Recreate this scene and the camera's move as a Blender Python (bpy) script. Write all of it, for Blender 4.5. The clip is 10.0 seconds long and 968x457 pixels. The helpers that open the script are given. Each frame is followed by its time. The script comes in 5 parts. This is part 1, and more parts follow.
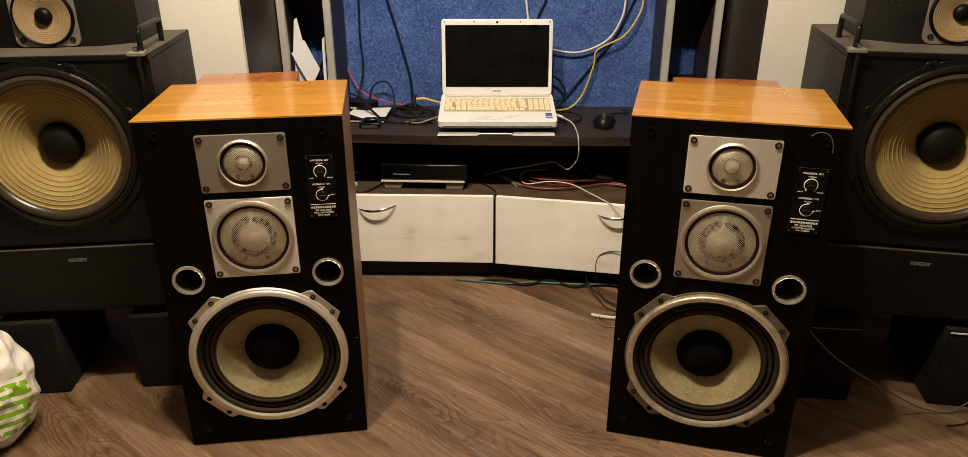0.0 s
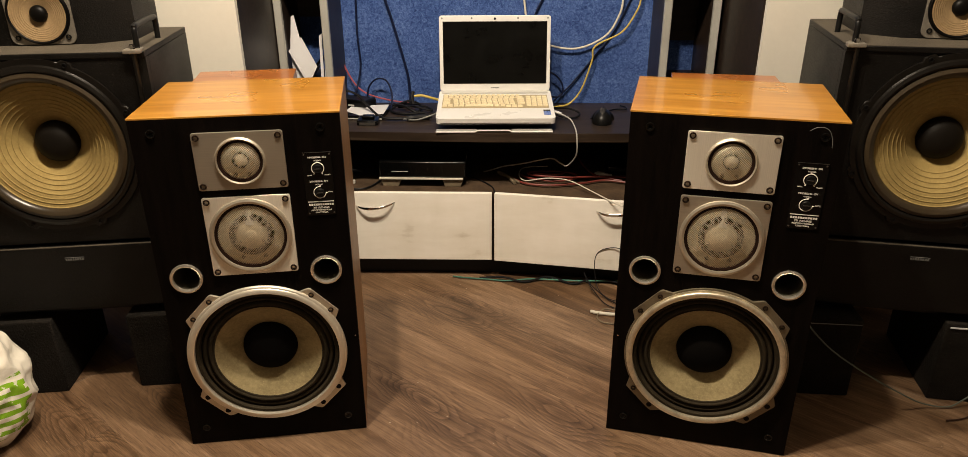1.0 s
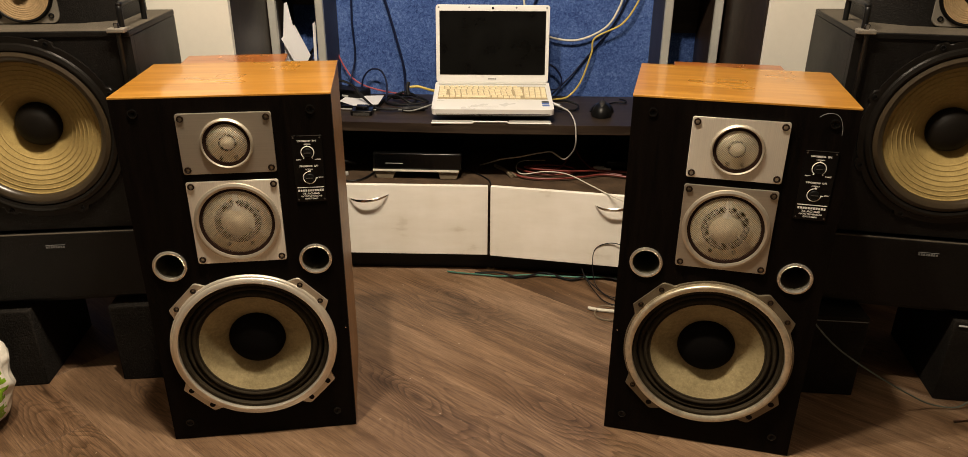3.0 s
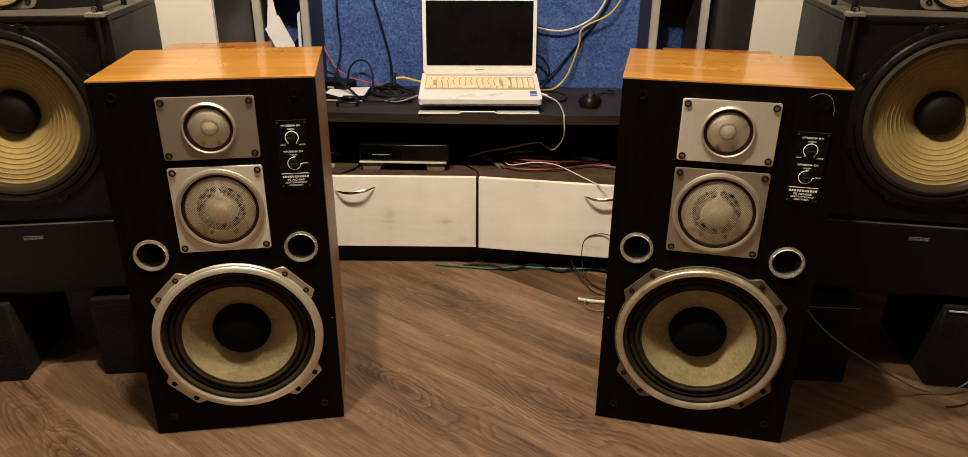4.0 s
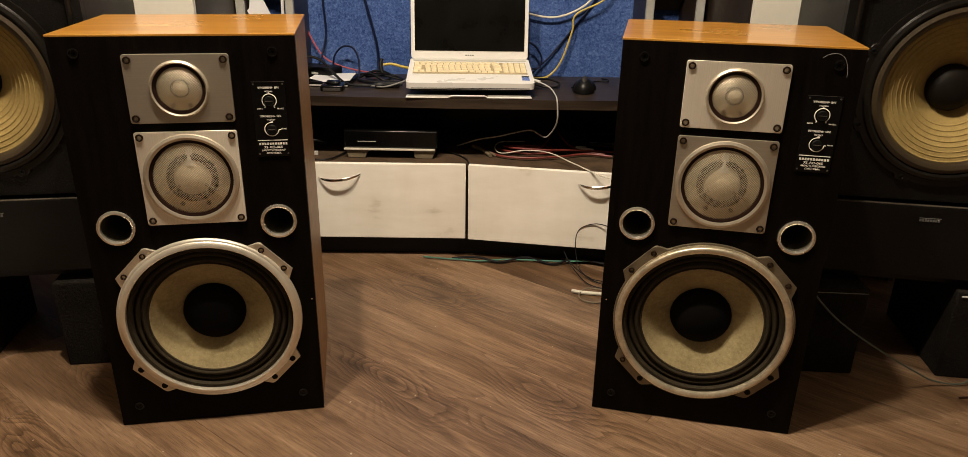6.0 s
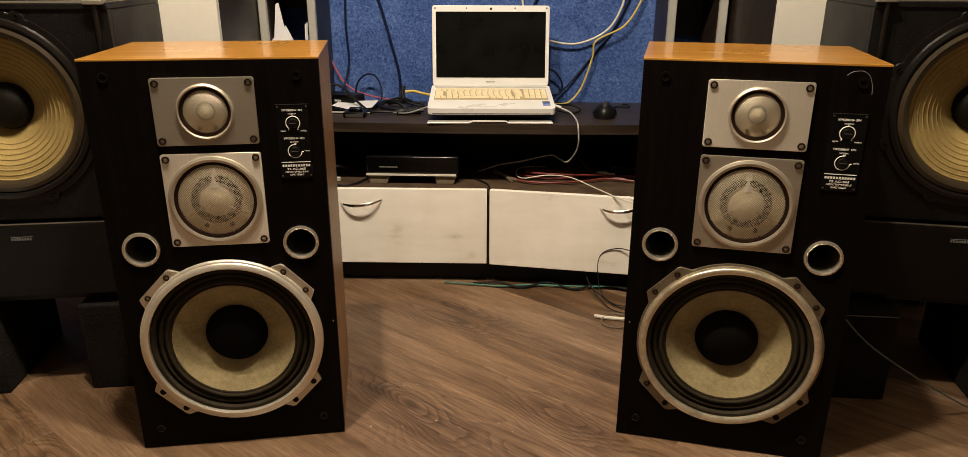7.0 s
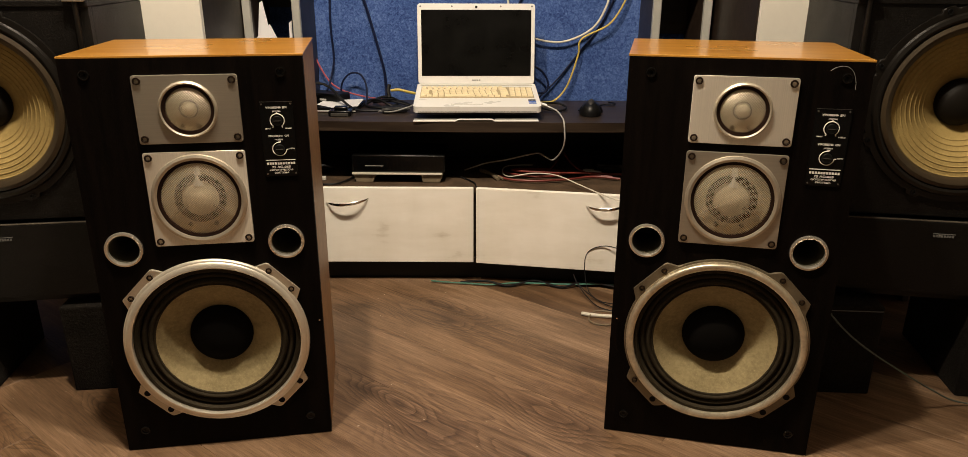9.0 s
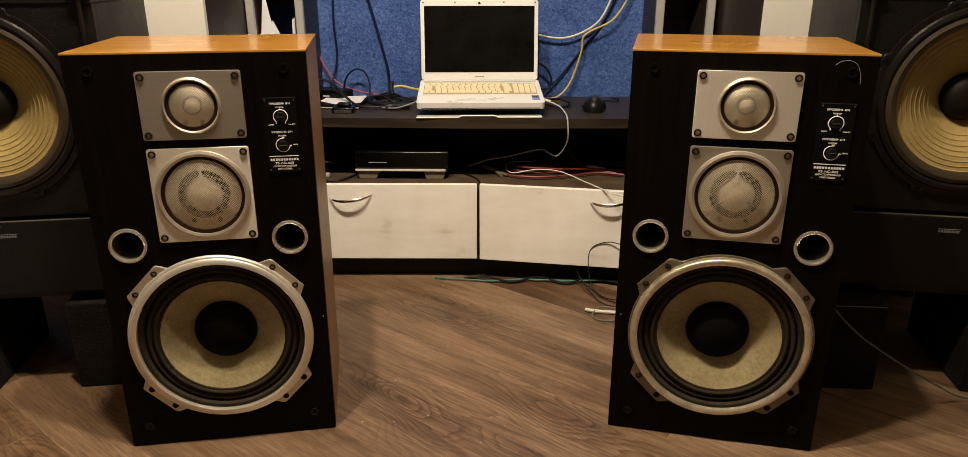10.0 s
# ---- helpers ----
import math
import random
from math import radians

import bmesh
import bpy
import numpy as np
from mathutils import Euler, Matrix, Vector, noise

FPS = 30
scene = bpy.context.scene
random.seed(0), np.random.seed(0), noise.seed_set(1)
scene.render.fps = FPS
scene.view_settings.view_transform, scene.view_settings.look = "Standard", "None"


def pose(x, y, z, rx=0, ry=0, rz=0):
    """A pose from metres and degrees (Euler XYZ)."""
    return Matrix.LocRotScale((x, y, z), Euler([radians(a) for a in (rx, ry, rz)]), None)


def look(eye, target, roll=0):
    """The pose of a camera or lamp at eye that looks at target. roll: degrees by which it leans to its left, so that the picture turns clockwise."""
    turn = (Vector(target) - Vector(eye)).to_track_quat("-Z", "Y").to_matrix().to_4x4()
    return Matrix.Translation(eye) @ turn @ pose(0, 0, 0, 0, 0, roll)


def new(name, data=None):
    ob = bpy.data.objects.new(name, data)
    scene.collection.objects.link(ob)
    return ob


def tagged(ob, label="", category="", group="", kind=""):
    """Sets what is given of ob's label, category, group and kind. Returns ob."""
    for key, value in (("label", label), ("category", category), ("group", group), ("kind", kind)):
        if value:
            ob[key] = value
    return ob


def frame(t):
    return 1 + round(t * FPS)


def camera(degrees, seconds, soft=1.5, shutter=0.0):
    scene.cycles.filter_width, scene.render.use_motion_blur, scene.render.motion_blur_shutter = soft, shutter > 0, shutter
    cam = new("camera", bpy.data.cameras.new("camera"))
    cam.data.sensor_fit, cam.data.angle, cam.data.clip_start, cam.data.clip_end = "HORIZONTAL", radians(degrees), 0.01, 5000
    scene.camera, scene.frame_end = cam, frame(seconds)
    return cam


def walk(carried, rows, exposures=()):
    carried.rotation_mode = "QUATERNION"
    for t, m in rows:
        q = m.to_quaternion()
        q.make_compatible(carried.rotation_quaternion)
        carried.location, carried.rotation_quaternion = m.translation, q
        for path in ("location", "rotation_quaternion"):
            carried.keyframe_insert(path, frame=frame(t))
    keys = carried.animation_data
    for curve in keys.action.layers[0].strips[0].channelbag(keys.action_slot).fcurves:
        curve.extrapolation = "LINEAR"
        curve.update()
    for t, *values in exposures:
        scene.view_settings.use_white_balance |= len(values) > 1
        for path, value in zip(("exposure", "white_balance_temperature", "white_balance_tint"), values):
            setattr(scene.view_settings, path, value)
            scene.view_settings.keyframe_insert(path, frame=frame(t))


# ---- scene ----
cam = camera(67.4, 10.0, soft=0.5)
PATH = [
    (0, (0.054, 0.027, 1.143), (-0.0078, 1.858, 0.3403), -0.1),
    (0.5, (0.053, 0.029, 1.142), (-0.0058, 1.859, 0.3374), -0.1),
    (1, (0.053, 0.031, 1.139), (-0.0040, 1.859, 0.3307), -0.3),
    (1.5, (0.052, 0.038, 1.13), (0.0063, 1.866, 0.3205), 0.0),
    (2, (0.054, 0.05, 1.118), (0.0018, 1.876, 0.3045), 0.1),
    (2.2, (0.0535, 0.054, 1.111), (-0.0041, 1.93, 0.2750), 0.12),
    (3.3, (0.05, 0.0745, 1.081), (0.0104, 1.93, 0.2737), 0.49),
    (3.5, (0.049, 0.077, 1.073), (0.0144, 1.909, 0.2698), 0.5),
    (4, (0.05, 0.078, 1.053), (0.0382, 1.913, 0.2560), 0.4),
    (4.5, (0.05, 0.09, 1.021), (0.0429, 1.939, 0.2589), 0.4),
    (5, (0.049, 0.116, 0.984), (0.0589, 1.965, 0.2215), 0.7),
    (5.2, (0.0485, 0.1205, 0.972), (0.0817, 1.93, 0.2261), 1.11),
    (6.3, (0.0445, 0.1305, 0.929), (0.0506, 1.93, 0.2216), 0.73),
    (6.5, (0.044, 0.131, 0.923), (0.0373, 2.001, 0.2145), 0.5),
    (7, (0.045, 0.126, 0.919), (0.0064, 2.01, 0.2489), 0.2),
    (7.5, (0.043, 0.127, 0.916), (0.0117, 2.013, 0.2489), 0.2),
    (8, (0.044, 0.127, 0.913), (0.0271, 2.013, 0.2489), 0.3),
    (8.5, (0.046, 0.128, 0.912), (0.0400, 2.014, 0.2467), 0.3),
    (9, (0.045, 0.128, 0.912), (0.0429, 2.013, 0.2431), 0.2),
    (9.5, (0.047, 0.126, 0.911), (0.0352, 2.01, 0.2369), 0.1),
    (10, (0.045, 0.128, 0.909), (0.0333, 2.01, 0.2332), 0.0),
]
walk(cam, [(t, look(eye, target, roll)) for t, eye, target, roll in PATH])

# ---------- light ----------
world = bpy.data.worlds.new("night_room")
scene.world = world
world.use_nodes = True
world.node_tree.nodes["Background"].inputs["Color"].default_value = (0.9, 0.75, 0.55, 1)
world.node_tree.nodes["Background"].inputs["Strength"].default_value = 0.0


def bulb(x, y, z, watts, size, color=(1.0, 0.85, 0.66)):
    data = bpy.data.lights.new("ceiling_bulb", "POINT")
    data.energy, data.shadow_soft_size, data.color = watts, size, color
    ob = new("ceiling_bulb", data)
    ob.location = (x, y, z)
    return ob


bulb(-0.40, 1.12, 2.30, 138, 0.035)
bulb(0.03, 1.06, 2.30, 110, 0.035)
scene.view_settings.exposure = 0.0


# ---------- materials ----------
class Graph:
    """A small builder for node materials."""

    def __init__(self, name):
        self.mat = bpy.data.materials.new(name)
        self.mat.use_nodes = True
        self.tree = self.mat.node_tree
        self.bsdf = self.tree.nodes["Principled BSDF"]
        self.out = self.tree.nodes["Material Output"]
        self.coord = self.tree.nodes.new("ShaderNodeTexCoord").outputs["Object"]

    def node(self, kind, **values):
        n = self.tree.nodes.new(kind)
        for key, value in values.items():
            setattr(n, key, value)
        return n

    def link(self, a, b):
        self.tree.links.new(a, b)

    def mapped(self, scale=(1, 1, 1), rot=(0, 0, 0), offset=None):
        n = self.node("ShaderNodeMapping")
        n.inputs["Scale"].default_value = scale
        n.inputs["Rotation"].default_value = rot
        self.link(self.coord, n.inputs["Vector"])
        if offset is not None:
            self.link(offset, n.inputs["Location"])
        return n.outputs["Vector"]

    def noise(self, vector, scale, detail=4, rough=0.55, distortion=0.0):
        n = self.node("ShaderNodeTexNoise")
        self.link(vector, n.inputs["Vector"])
        n.inputs["Scale"].default_value = scale
        n.inputs["Detail"].default_value = detail
        n.inputs["Roughness"].default_value = rough
        n.inputs["Distortion"].default_value = distortion
        return n.outputs["Fac"]

    def math(self, op, a, b=None, clamp=False):
        n = self.node("ShaderNodeMath", operation=op, use_clamp=clamp)
        for slot, v in zip(n.inputs, (a, b)):
            if v is None:
                continue
            if isinstance(v, (int, float)):
                slot.default_value = v
            else:
                self.link(v, slot)
        return n.outputs[0]

    def ramp(self, fac, *stops):
        n = self.node("ShaderNodeValToRGB")
        while len(n.color_ramp.elements) < len(stops):
            n.color_ramp.elements.new(0.5)
        for e, (p, c) in zip(n.color_ramp.elements, stops):
            e.position = p
            e.color = (*c, 1) if not isinstance(c, (int, float)) else (c, c, c, 1)
        self.link(fac, n.inputs["Fac"])
        return n.outputs["Color"]

    def mix(self, fac, a, b, blend="MIX"):
        n = self.node("ShaderNodeMix", data_type="RGBA", blend_type=blend)
        for slot, v in ((n.inputs[0], fac), (n.inputs[6], a), (n.inputs[7], b)):
            if isinstance(v, (int, float)):
                slot.default_value = v
            elif isinstance(v, tuple):
                slot.default_value = (*v, 1)
            else:
                self.link(v, slot)
        return n.outputs[2]

    def bump(self, height, strength, distance=0.001):
        n = self.node("ShaderNodeBump")
        n.inputs["Strength"].default_value = strength
        n.inputs["Distance"].default_value = distance
        self.link(height, n.inputs["Height"])
        self.link(n.outputs["Normal"], self.bsdf.inputs["Normal"])

    def set(self, **values):
        names = {"color": "Base Color", "rough": "Roughness", "metal": "Metallic", "spec": "Specular IOR Level", "coat": "Coat Weight",
                 "coat_rough": "Coat Roughness", "aniso": "Anisotropic", "alpha": "Alpha", "transmission": "Transmission Weight"}
        for key, v in values.items():
            slot = self.bsdf.inputs[names[key]]
            if isinstance(v, tuple):
                slot.default_value = (*v, 1)
            elif isinstance(v, (int, float)):
                slot.default_value = v
            else:
                self.link(v, slot)
        return self


def surface(name, color, rough=0.5, metal=0.0, vary=0.2, scale=9.0, grain=180.0, bump=0.15, stretch=(1, 1, 1), dust=0.0, spec=0.5, depth=0.0006):
    """Paint, plastic, metal or cloth: one colour with blotches, fine grain, uneven gloss and some dust."""
    g = Graph(name)
    broad = g.noise(g.mapped(stretch), scale, 3)
    fine = g.noise(g.mapped(stretch), grain, 3, 0.7)
    tone = g.math("ADD", g.math("MULTIPLY", broad, 0.65), g.math("MULTIPLY", fine, 0.35))
    dark, light = tuple(c * (1 - vary) for c in color), tuple(min(1, c * (1 + vary)) for c in color)
    col = g.ramp(tone, (0.3, dark), (0.7, light))
    if dust:
        specks = g.ramp(g.noise(g.mapped(), 420, 2, 0.5), (0.66, 0.0), (0.74, 1.0))
        col = g.mix(g.math("MULTIPLY", specks, dust), col, (0.42, 0.38, 0.32))
    g.set(color=col, metal=metal, spec=spec)
    g.set(rough=g.math("ADD", g.math("MULTIPLY", g.math("SUBTRACT", broad, 0.5), 0.25), rough, clamp=True))
    if bump:
        g.bump(fine, bump, depth)
    return g.mat


def veneer(name, low, mid, high, along=(1.2, 16, 16), rough=0.28, coat=0.3, scale=3.2, spec=0.5, coat_rough=0.22):
    """Lacquered wood with stripes along local x."""
    g = Graph(name)
    stripes = g.noise(g.mapped(along), scale, 5, 0.6, 0.25)
    fibres = g.noise(g.mapped((5, 260, 260)), 1.0, 3, 0.7)
    blot = g.noise(g.mapped(), 3.0, 3)
    tone = g.math("ADD", g.math("MULTIPLY", stripes, 0.75), g.math("ADD", g.math("MULTIPLY", fibres, 0.12), g.math("MULTIPLY", blot, 0.13)))
    col = g.ramp(tone, (0.32, low), (0.5, mid), (0.66, high))
    scratch = g.ramp(g.noise(g.mapped((3, 60, 3), (0, 0, 0.5)), 8, 2, 0.5), (0.74, 0.0), (0.8, 1.0))
    col = g.mix(g.math("MULTIPLY", scratch, 0.12), col, (0.75, 0.55, 0.32))
    g.set(color=col, coat=coat, coat_rough=coat_rough, spec=spec)
    g.set(rough=g.math("ADD", g.math("MULTIPLY", blot, 0.22), rough - 0.1))
    g.bump(fibres, 0.08, 0.0004)
    return g.mat


def laminate():
    """Grey-brown oak laminate: knots with rings bent round them, long fibres, dark streaks and a tone of its own for each plank."""
    g = Graph("oak_laminate")
    rnd = g.node("ShaderNodeObjectInfo").outputs["Random"]
    shift = g.node("ShaderNodeCombineXYZ")
    for slot, k in enumerate((37.0, 11.0, 5.0)):
        g.link(g.math("MULTIPLY", rnd, k), shift.inputs[slot])
    off = shift.outputs[0]
    across = g.node("ShaderNodeSeparateXYZ")
    g.link(g.coord, across.inputs[0])
    sway = g.noise(g.mapped((1.6, 5.0, 1), offset=off), 1.0, 2, 0.5, 0.5)
    cell = g.node("ShaderNodeTexVoronoi", voronoi_dimensions="2D")
    cell.inputs["Scale"].default_value = 1.0
    warp = g.node("ShaderNodeVectorMath", operation="ADD")
    wiggle = g.node("ShaderNodeTexNoise")
    wiggle.inputs["Scale"].default_value = 1.6
    g.link(g.mapped((2.0, 6.0, 1), offset=off), wiggle.inputs["Vector"])
    part_warp = g.node("ShaderNodeVectorMath", operation="SCALE")
    part_warp.inputs["Scale"].default_value = 0.34
    g.link(wiggle.outputs["Color"], part_warp.inputs[0])
    g.link(g.mapped((1.45, 5.2, 1), offset=off), warp.inputs[0])
    g.link(part_warp.outputs[0], warp.inputs[1])
    g.link(warp.outputs[0], cell.inputs["Vector"])
    d2 = g.math("MULTIPLY", cell.outputs["Distance"], cell.outputs["Distance"])
    knot = g.math("EXPONENT", g.math("MULTIPLY", d2, -15.0))
    wobble = g.noise(g.mapped((5, 55, 1), offset=off), 1.0, 3, 0.6)
    field = g.math("ADD", g.math("ADD", g.math("MULTIPLY", across.outputs[1], 26.0), g.math("MULTIPLY", sway, 17.0)), g.math("ADD", g.math("MULTIPLY", knot, 6.5), g.math("MULTIPLY", wobble, 0.8)))
    saw = g.math("FRACT", field)
    rings = g.math("POWER", g.math("MULTIPLY", saw, g.ramp(saw, (0.90, 1.0), (1.0, 0.0))), 2.4)
    spread = g.ramp(g.noise(g.mapped((1.3, 4.0, 1), offset=off), 1.3, 2), (0.46, 0.12), (0.64, 0.70))
    rings = g.math("MULTIPLY", rings, g.math("ADD", spread, g.math("MULTIPLY", knot, 0.8), clamp=True))
    fibres = g.noise(g.mapped((8, 240, 1), offset=off), 1.0, 5, 0.8, 0.15)
    strands = g.noise(g.mapped((2.5, 70, 1), offset=off), 1.0, 3, 0.6, 0.3)
    pores = g.ramp(g.noise(g.mapped((26, 560, 1), offset=off), 1.0, 2, 0.6), (0.54, 0.0), (0.66, 1.0))
    cloud = g.noise(g.mapped((1.8, 10, 1), offset=off), 1.2, 3, 0.55, 0.9)
    tone = g.math("ADD", g.math("MULTIPLY", rings, -0.165), g.math("ADD", g.math("MULTIPLY", fibres, 0.50), g.math("ADD", g.math("MULTIPLY", cloud, 0.42), g.math("MULTIPLY", strands, 0.19))))
    tone = g.math("ADD", tone, g.math("MULTIPLY", g.math("SUBTRACT", rnd, 0.5), 0.07))
    tone = g.math("SUBTRACT", tone, g.math("MULTIPLY", g.math("POWER", knot, 3.0), 0.07))
    col = g.ramp(tone, (0.36, (0.046, 0.0245, 0.0125)), (0.48, (0.116, 0.067, 0.036)), (0.59, (0.198, 0.122, 0.071)), (0.72, (0.335, 0.226, 0.143)))
    col = g.mix(g.math("MULTIPLY", pores, 0.5), col, (0.055, 0.031, 0.018))
    warm = g.ramp(g.noise(g.mapped((0.9, 3, 1), offset=off), 1.7, 2), (0.42, 0.0), (0.66, 1.0))
    col = g.mix(g.math("MULTIPLY", warm, 0.22), col, (1.0, 0.86, 0.62), "MULTIPLY")
    crumbs = g.ramp(g.noise(g.mapped((1, 1, 1), offset=off), 95, 1, 0.4), (0.80, 0.0), (0.82, 1.0))
    col = g.mix(g.math("MULTIPLY", crumbs, 0.6), col, (0.6, 0.53, 0.43))
    g.set(color=col, spec=0.5)
    g.set(rough=g.math("ADD", g.math("MULTIPLY", fibres, 0.22), 0.30))
    g.bump(g.math("SUBTRACT", fibres, g.math("MULTIPLY", rings, 0.5)), 0.3, 0.0006)
    return g.mat


def wallpaper():
    """Blue liquid wallpaper: matted fibres in two blues."""
    g = Graph("blue_wallpaper")
    cloud = g.noise(g.mapped((1, 1, 1)), 9, 3, 0.6, 0.5)
    flock = g.noise(g.mapped((1, 1, 1)), 105, 4, 0.8, 0.8)
    tone = g.math("ADD", g.math("MULTIPLY", cloud, 0.24), g.math("MULTIPLY", flock, 0.76))
    col = g.ramp(tone, (0.36, (0.016, 0.035, 0.132)), (0.5, (0.048, 0.094, 0.268)), (0.65, (0.116, 0.185, 0.42)))
    g.set(color=col, rough=0.95, spec=0.15)
    g.bump(flock, 0.6, 0.003)
    return g.mat


def perforated():
    """A champagne metal sheet with round holes in staggered rows."""
    g = Graph("perforated_metal")
    v = g.mapped((1, 0, 1), (0, radians(45), 0))
    vor = g.node("ShaderNodeTexVoronoi", voronoi_dimensions="3D")
    vor.inputs["Scale"].default_value = 1 / 0.0031
    vor.inputs["Randomness"].default_value = 0.0
    g.link(v, vor.inputs["Vector"])
    wire = g.ramp(vor.outputs["Distance"], (0.405, 0.0), (0.455, 1.0))
    tint = g.noise(g.mapped(), 40, 2)
    g.set(color=g.ramp(tint, (0.3, (0.78, 0.68, 0.49)), (0.7, (0.94, 0.85, 0.66))), metal=0.55, rough=0.36, alpha=wire)
    g.bump(vor.outputs["Distance"], 1.0, 0.0012)
    return g.mat


def brushed(name, color, rough, grain, across):
    """Brushed metal; grain: the local direction of the brush lines, across: how densely they vary."""
    g = Graph(name)
    lines = g.noise(g.mapped(across), 1.0, 3, 0.7)
    stain = g.noise(g.mapped(), 14, 3)
    g.set(color=g.ramp(lines, (0.3, tuple(c * 0.88 for c in color)), (0.7, color)), metal=0.72, aniso=0.85)
    g.set(rough=g.math("ADD", g.math("MULTIPLY", stain, 0.16), rough - 0.08))
    turn_node = g.node("ShaderNodeVectorTransform", vector_type="VECTOR", convert_from="OBJECT", convert_to="WORLD")
    turn_node.inputs[0].default_value = grain
    g.link(turn_node.outputs[0], g.bsdf.inputs["Tangent"])
    return g.mat


def paper_cone(name, low, high, stains=0.5):
    """Pressed pulp with fibres and age stains."""
    g = Graph(name)
    pulp = g.noise(g.mapped(), 130, 4, 0.75)
    age = g.noise(g.mapped(), 11, 4, 0.65)
    col = g.ramp(g.math("ADD", g.math("MULTIPLY", pulp, 0.45), g.math("MULTIPLY", age, 0.55)), (0.38, low), (0.62, high))
    spots = g.ramp(g.noise(g.mapped(), 34, 2, 0.5), (0.68, 0.0), (0.78, 1.0))
    col = g.mix(g.math("MULTIPLY", spots, stains), col, tuple(c * 0.45 for c in low))
    g.set(color=col, rough=0.85, spec=0.2)
    scuff = g.ramp(g.noise(g.mapped(), 260, 2, 0.5), (0.68, 0.0), (0.74, 1.0))
    g.set(color=g.mix(g.math("MULTIPLY", scuff, 0.25), col, tuple(min(1, c * 1.5) for c in high)))
    g.bump(pulp, 0.4, 0.001)
    return g.mat


def dirty_white():
    g = Graph("worn_white_front")
    broad = g.noise(g.mapped((2, 1, 7)), 2.2, 4, 0.6)
    streak = g.noise(g.mapped((7, 1, 1.5)), 1.0, 4, 0.6)
    rub = g.ramp(g.math("ADD", g.math("MULTIPLY", broad, 0.6), g.math("MULTIPLY", streak, 0.4)), (0.31, (0.58, 0.525, 0.42)), (0.41, (0.81, 0.775, 0.69)), (0.62, (0.90, 0.87, 0.80)))
    g.set(color=rub, rough=0.5)
    g.bump(streak, 0.05, 0.0004)
    return g.mat


def printed_film():
    """Glossy white bag film with a band of slanted green print round it."""
    g = Graph("printed_white_film")
    axes = g.node("ShaderNodeSeparateXYZ")
    g.link(g.coord, axes.inputs[0])
    x, y, z = axes.outputs
    u = g.math("DIVIDE", g.math("ADD", g.math("ARCTAN2", y, x), 0.86), 0.92)
    bend = g.noise(g.mapped(), 9, 1)
    v = g.math("ADD", g.math("MULTIPLY", z, 46.0), g.math("ADD", g.math("MULTIPLY", u, 1.5), g.math("MULTIPLY", bend, 1.4)))
    strokes = g.math("LESS_THAN", g.math("FRACT", v), 0.52)
    tie = g.math("LESS_THAN", g.math("ABSOLUTE", g.math("SUBTRACT", u, g.math("ADD", 0.42, g.math("MULTIPLY", bend, 0.8)))), 0.075)
    tie = g.math("MULTIPLY", tie, g.math("LESS_THAN", g.math("FRACT", g.math("MULTIPLY", v, 0.5)), 0.62))
    inside = g.math("MULTIPLY", g.math("MULTIPLY", g.math("GREATER_THAN", u, 0.06), g.math("LESS_THAN", u, 0.94)), g.math("MULTIPLY", g.math("GREATER_THAN", z, 0.045), g.math("LESS_THAN", z, 0.185)))
    ink = g.math("MULTIPLY", inside, g.math("MAXIMUM", strokes, tie))
    # Noise gaps whiten the ink to paint gloss highlights on the film.
    gloss_gaps = g.ramp(g.noise(g.mapped(), 75, 2), (0.60, 1.0), (0.64, 0.25))
    g.set(color=g.mix(g.math("MULTIPLY", ink, gloss_gaps), (0.82, 0.78, 0.68), (0.22, 0.43, 0.022)), rough=0.26)
    g.bump(g.noise(g.mapped(), 26, 3, 0.6, 0.8), 0.5, 0.006)
    return g.mat


SIDE_VENEER = veneer("dull_side_veneer", (0.21, 0.094, 0.026), (0.29, 0.140, 0.042), (0.37, 0.195, 0.062), coat=0.05, rough=0.45)
CHERRY = veneer("cherry_veneer", (0.29, 0.118, 0.013), (0.41, 0.184, 0.024), (0.52, 0.258, 0.044), coat=0.5, coat_rough=0.09)
RED_CHERRY = veneer("reddish_veneer", (0.25, 0.075, 0.015), (0.33, 0.108, 0.022), (0.40, 0.145, 0.03), coat=0.45, coat_rough=0.1)
DARK_WOOD = veneer("wenge_laminate", (0.007, 0.0042, 0.0029), (0.0145, 0.0088, 0.0060), (0.032, 0.0205, 0.0140), rough=0.40, coat=0.0, spec=0.42)
DUSTY_TOP = veneer("dusty_wenge_worktop", (0.012, 0.0078, 0.0050), (0.024, 0.0158, 0.0105), (0.046, 0.032, 0.022), rough=0.40, coat=0.0, spec=0.42)
DUSTY_BOARD = surface("dust_covered_board", (0.062, 0.040, 0.024), 0.75, vary=0.5, scale=16, grain=140, bump=0.2, dust=0.10, spec=0.2)
BAFFLE = surface("black_ash_baffle", (0.0027, 0.0015, 0.0009), 0.55, vary=0.8, grain=90, stretch=(8, 8, 0.7), bump=0.6, dust=0.035, spec=0.07)
# The pale dust specks here also paint glints on the grained vinyl.
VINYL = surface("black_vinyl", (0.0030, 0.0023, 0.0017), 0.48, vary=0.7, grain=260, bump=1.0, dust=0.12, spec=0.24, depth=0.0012)
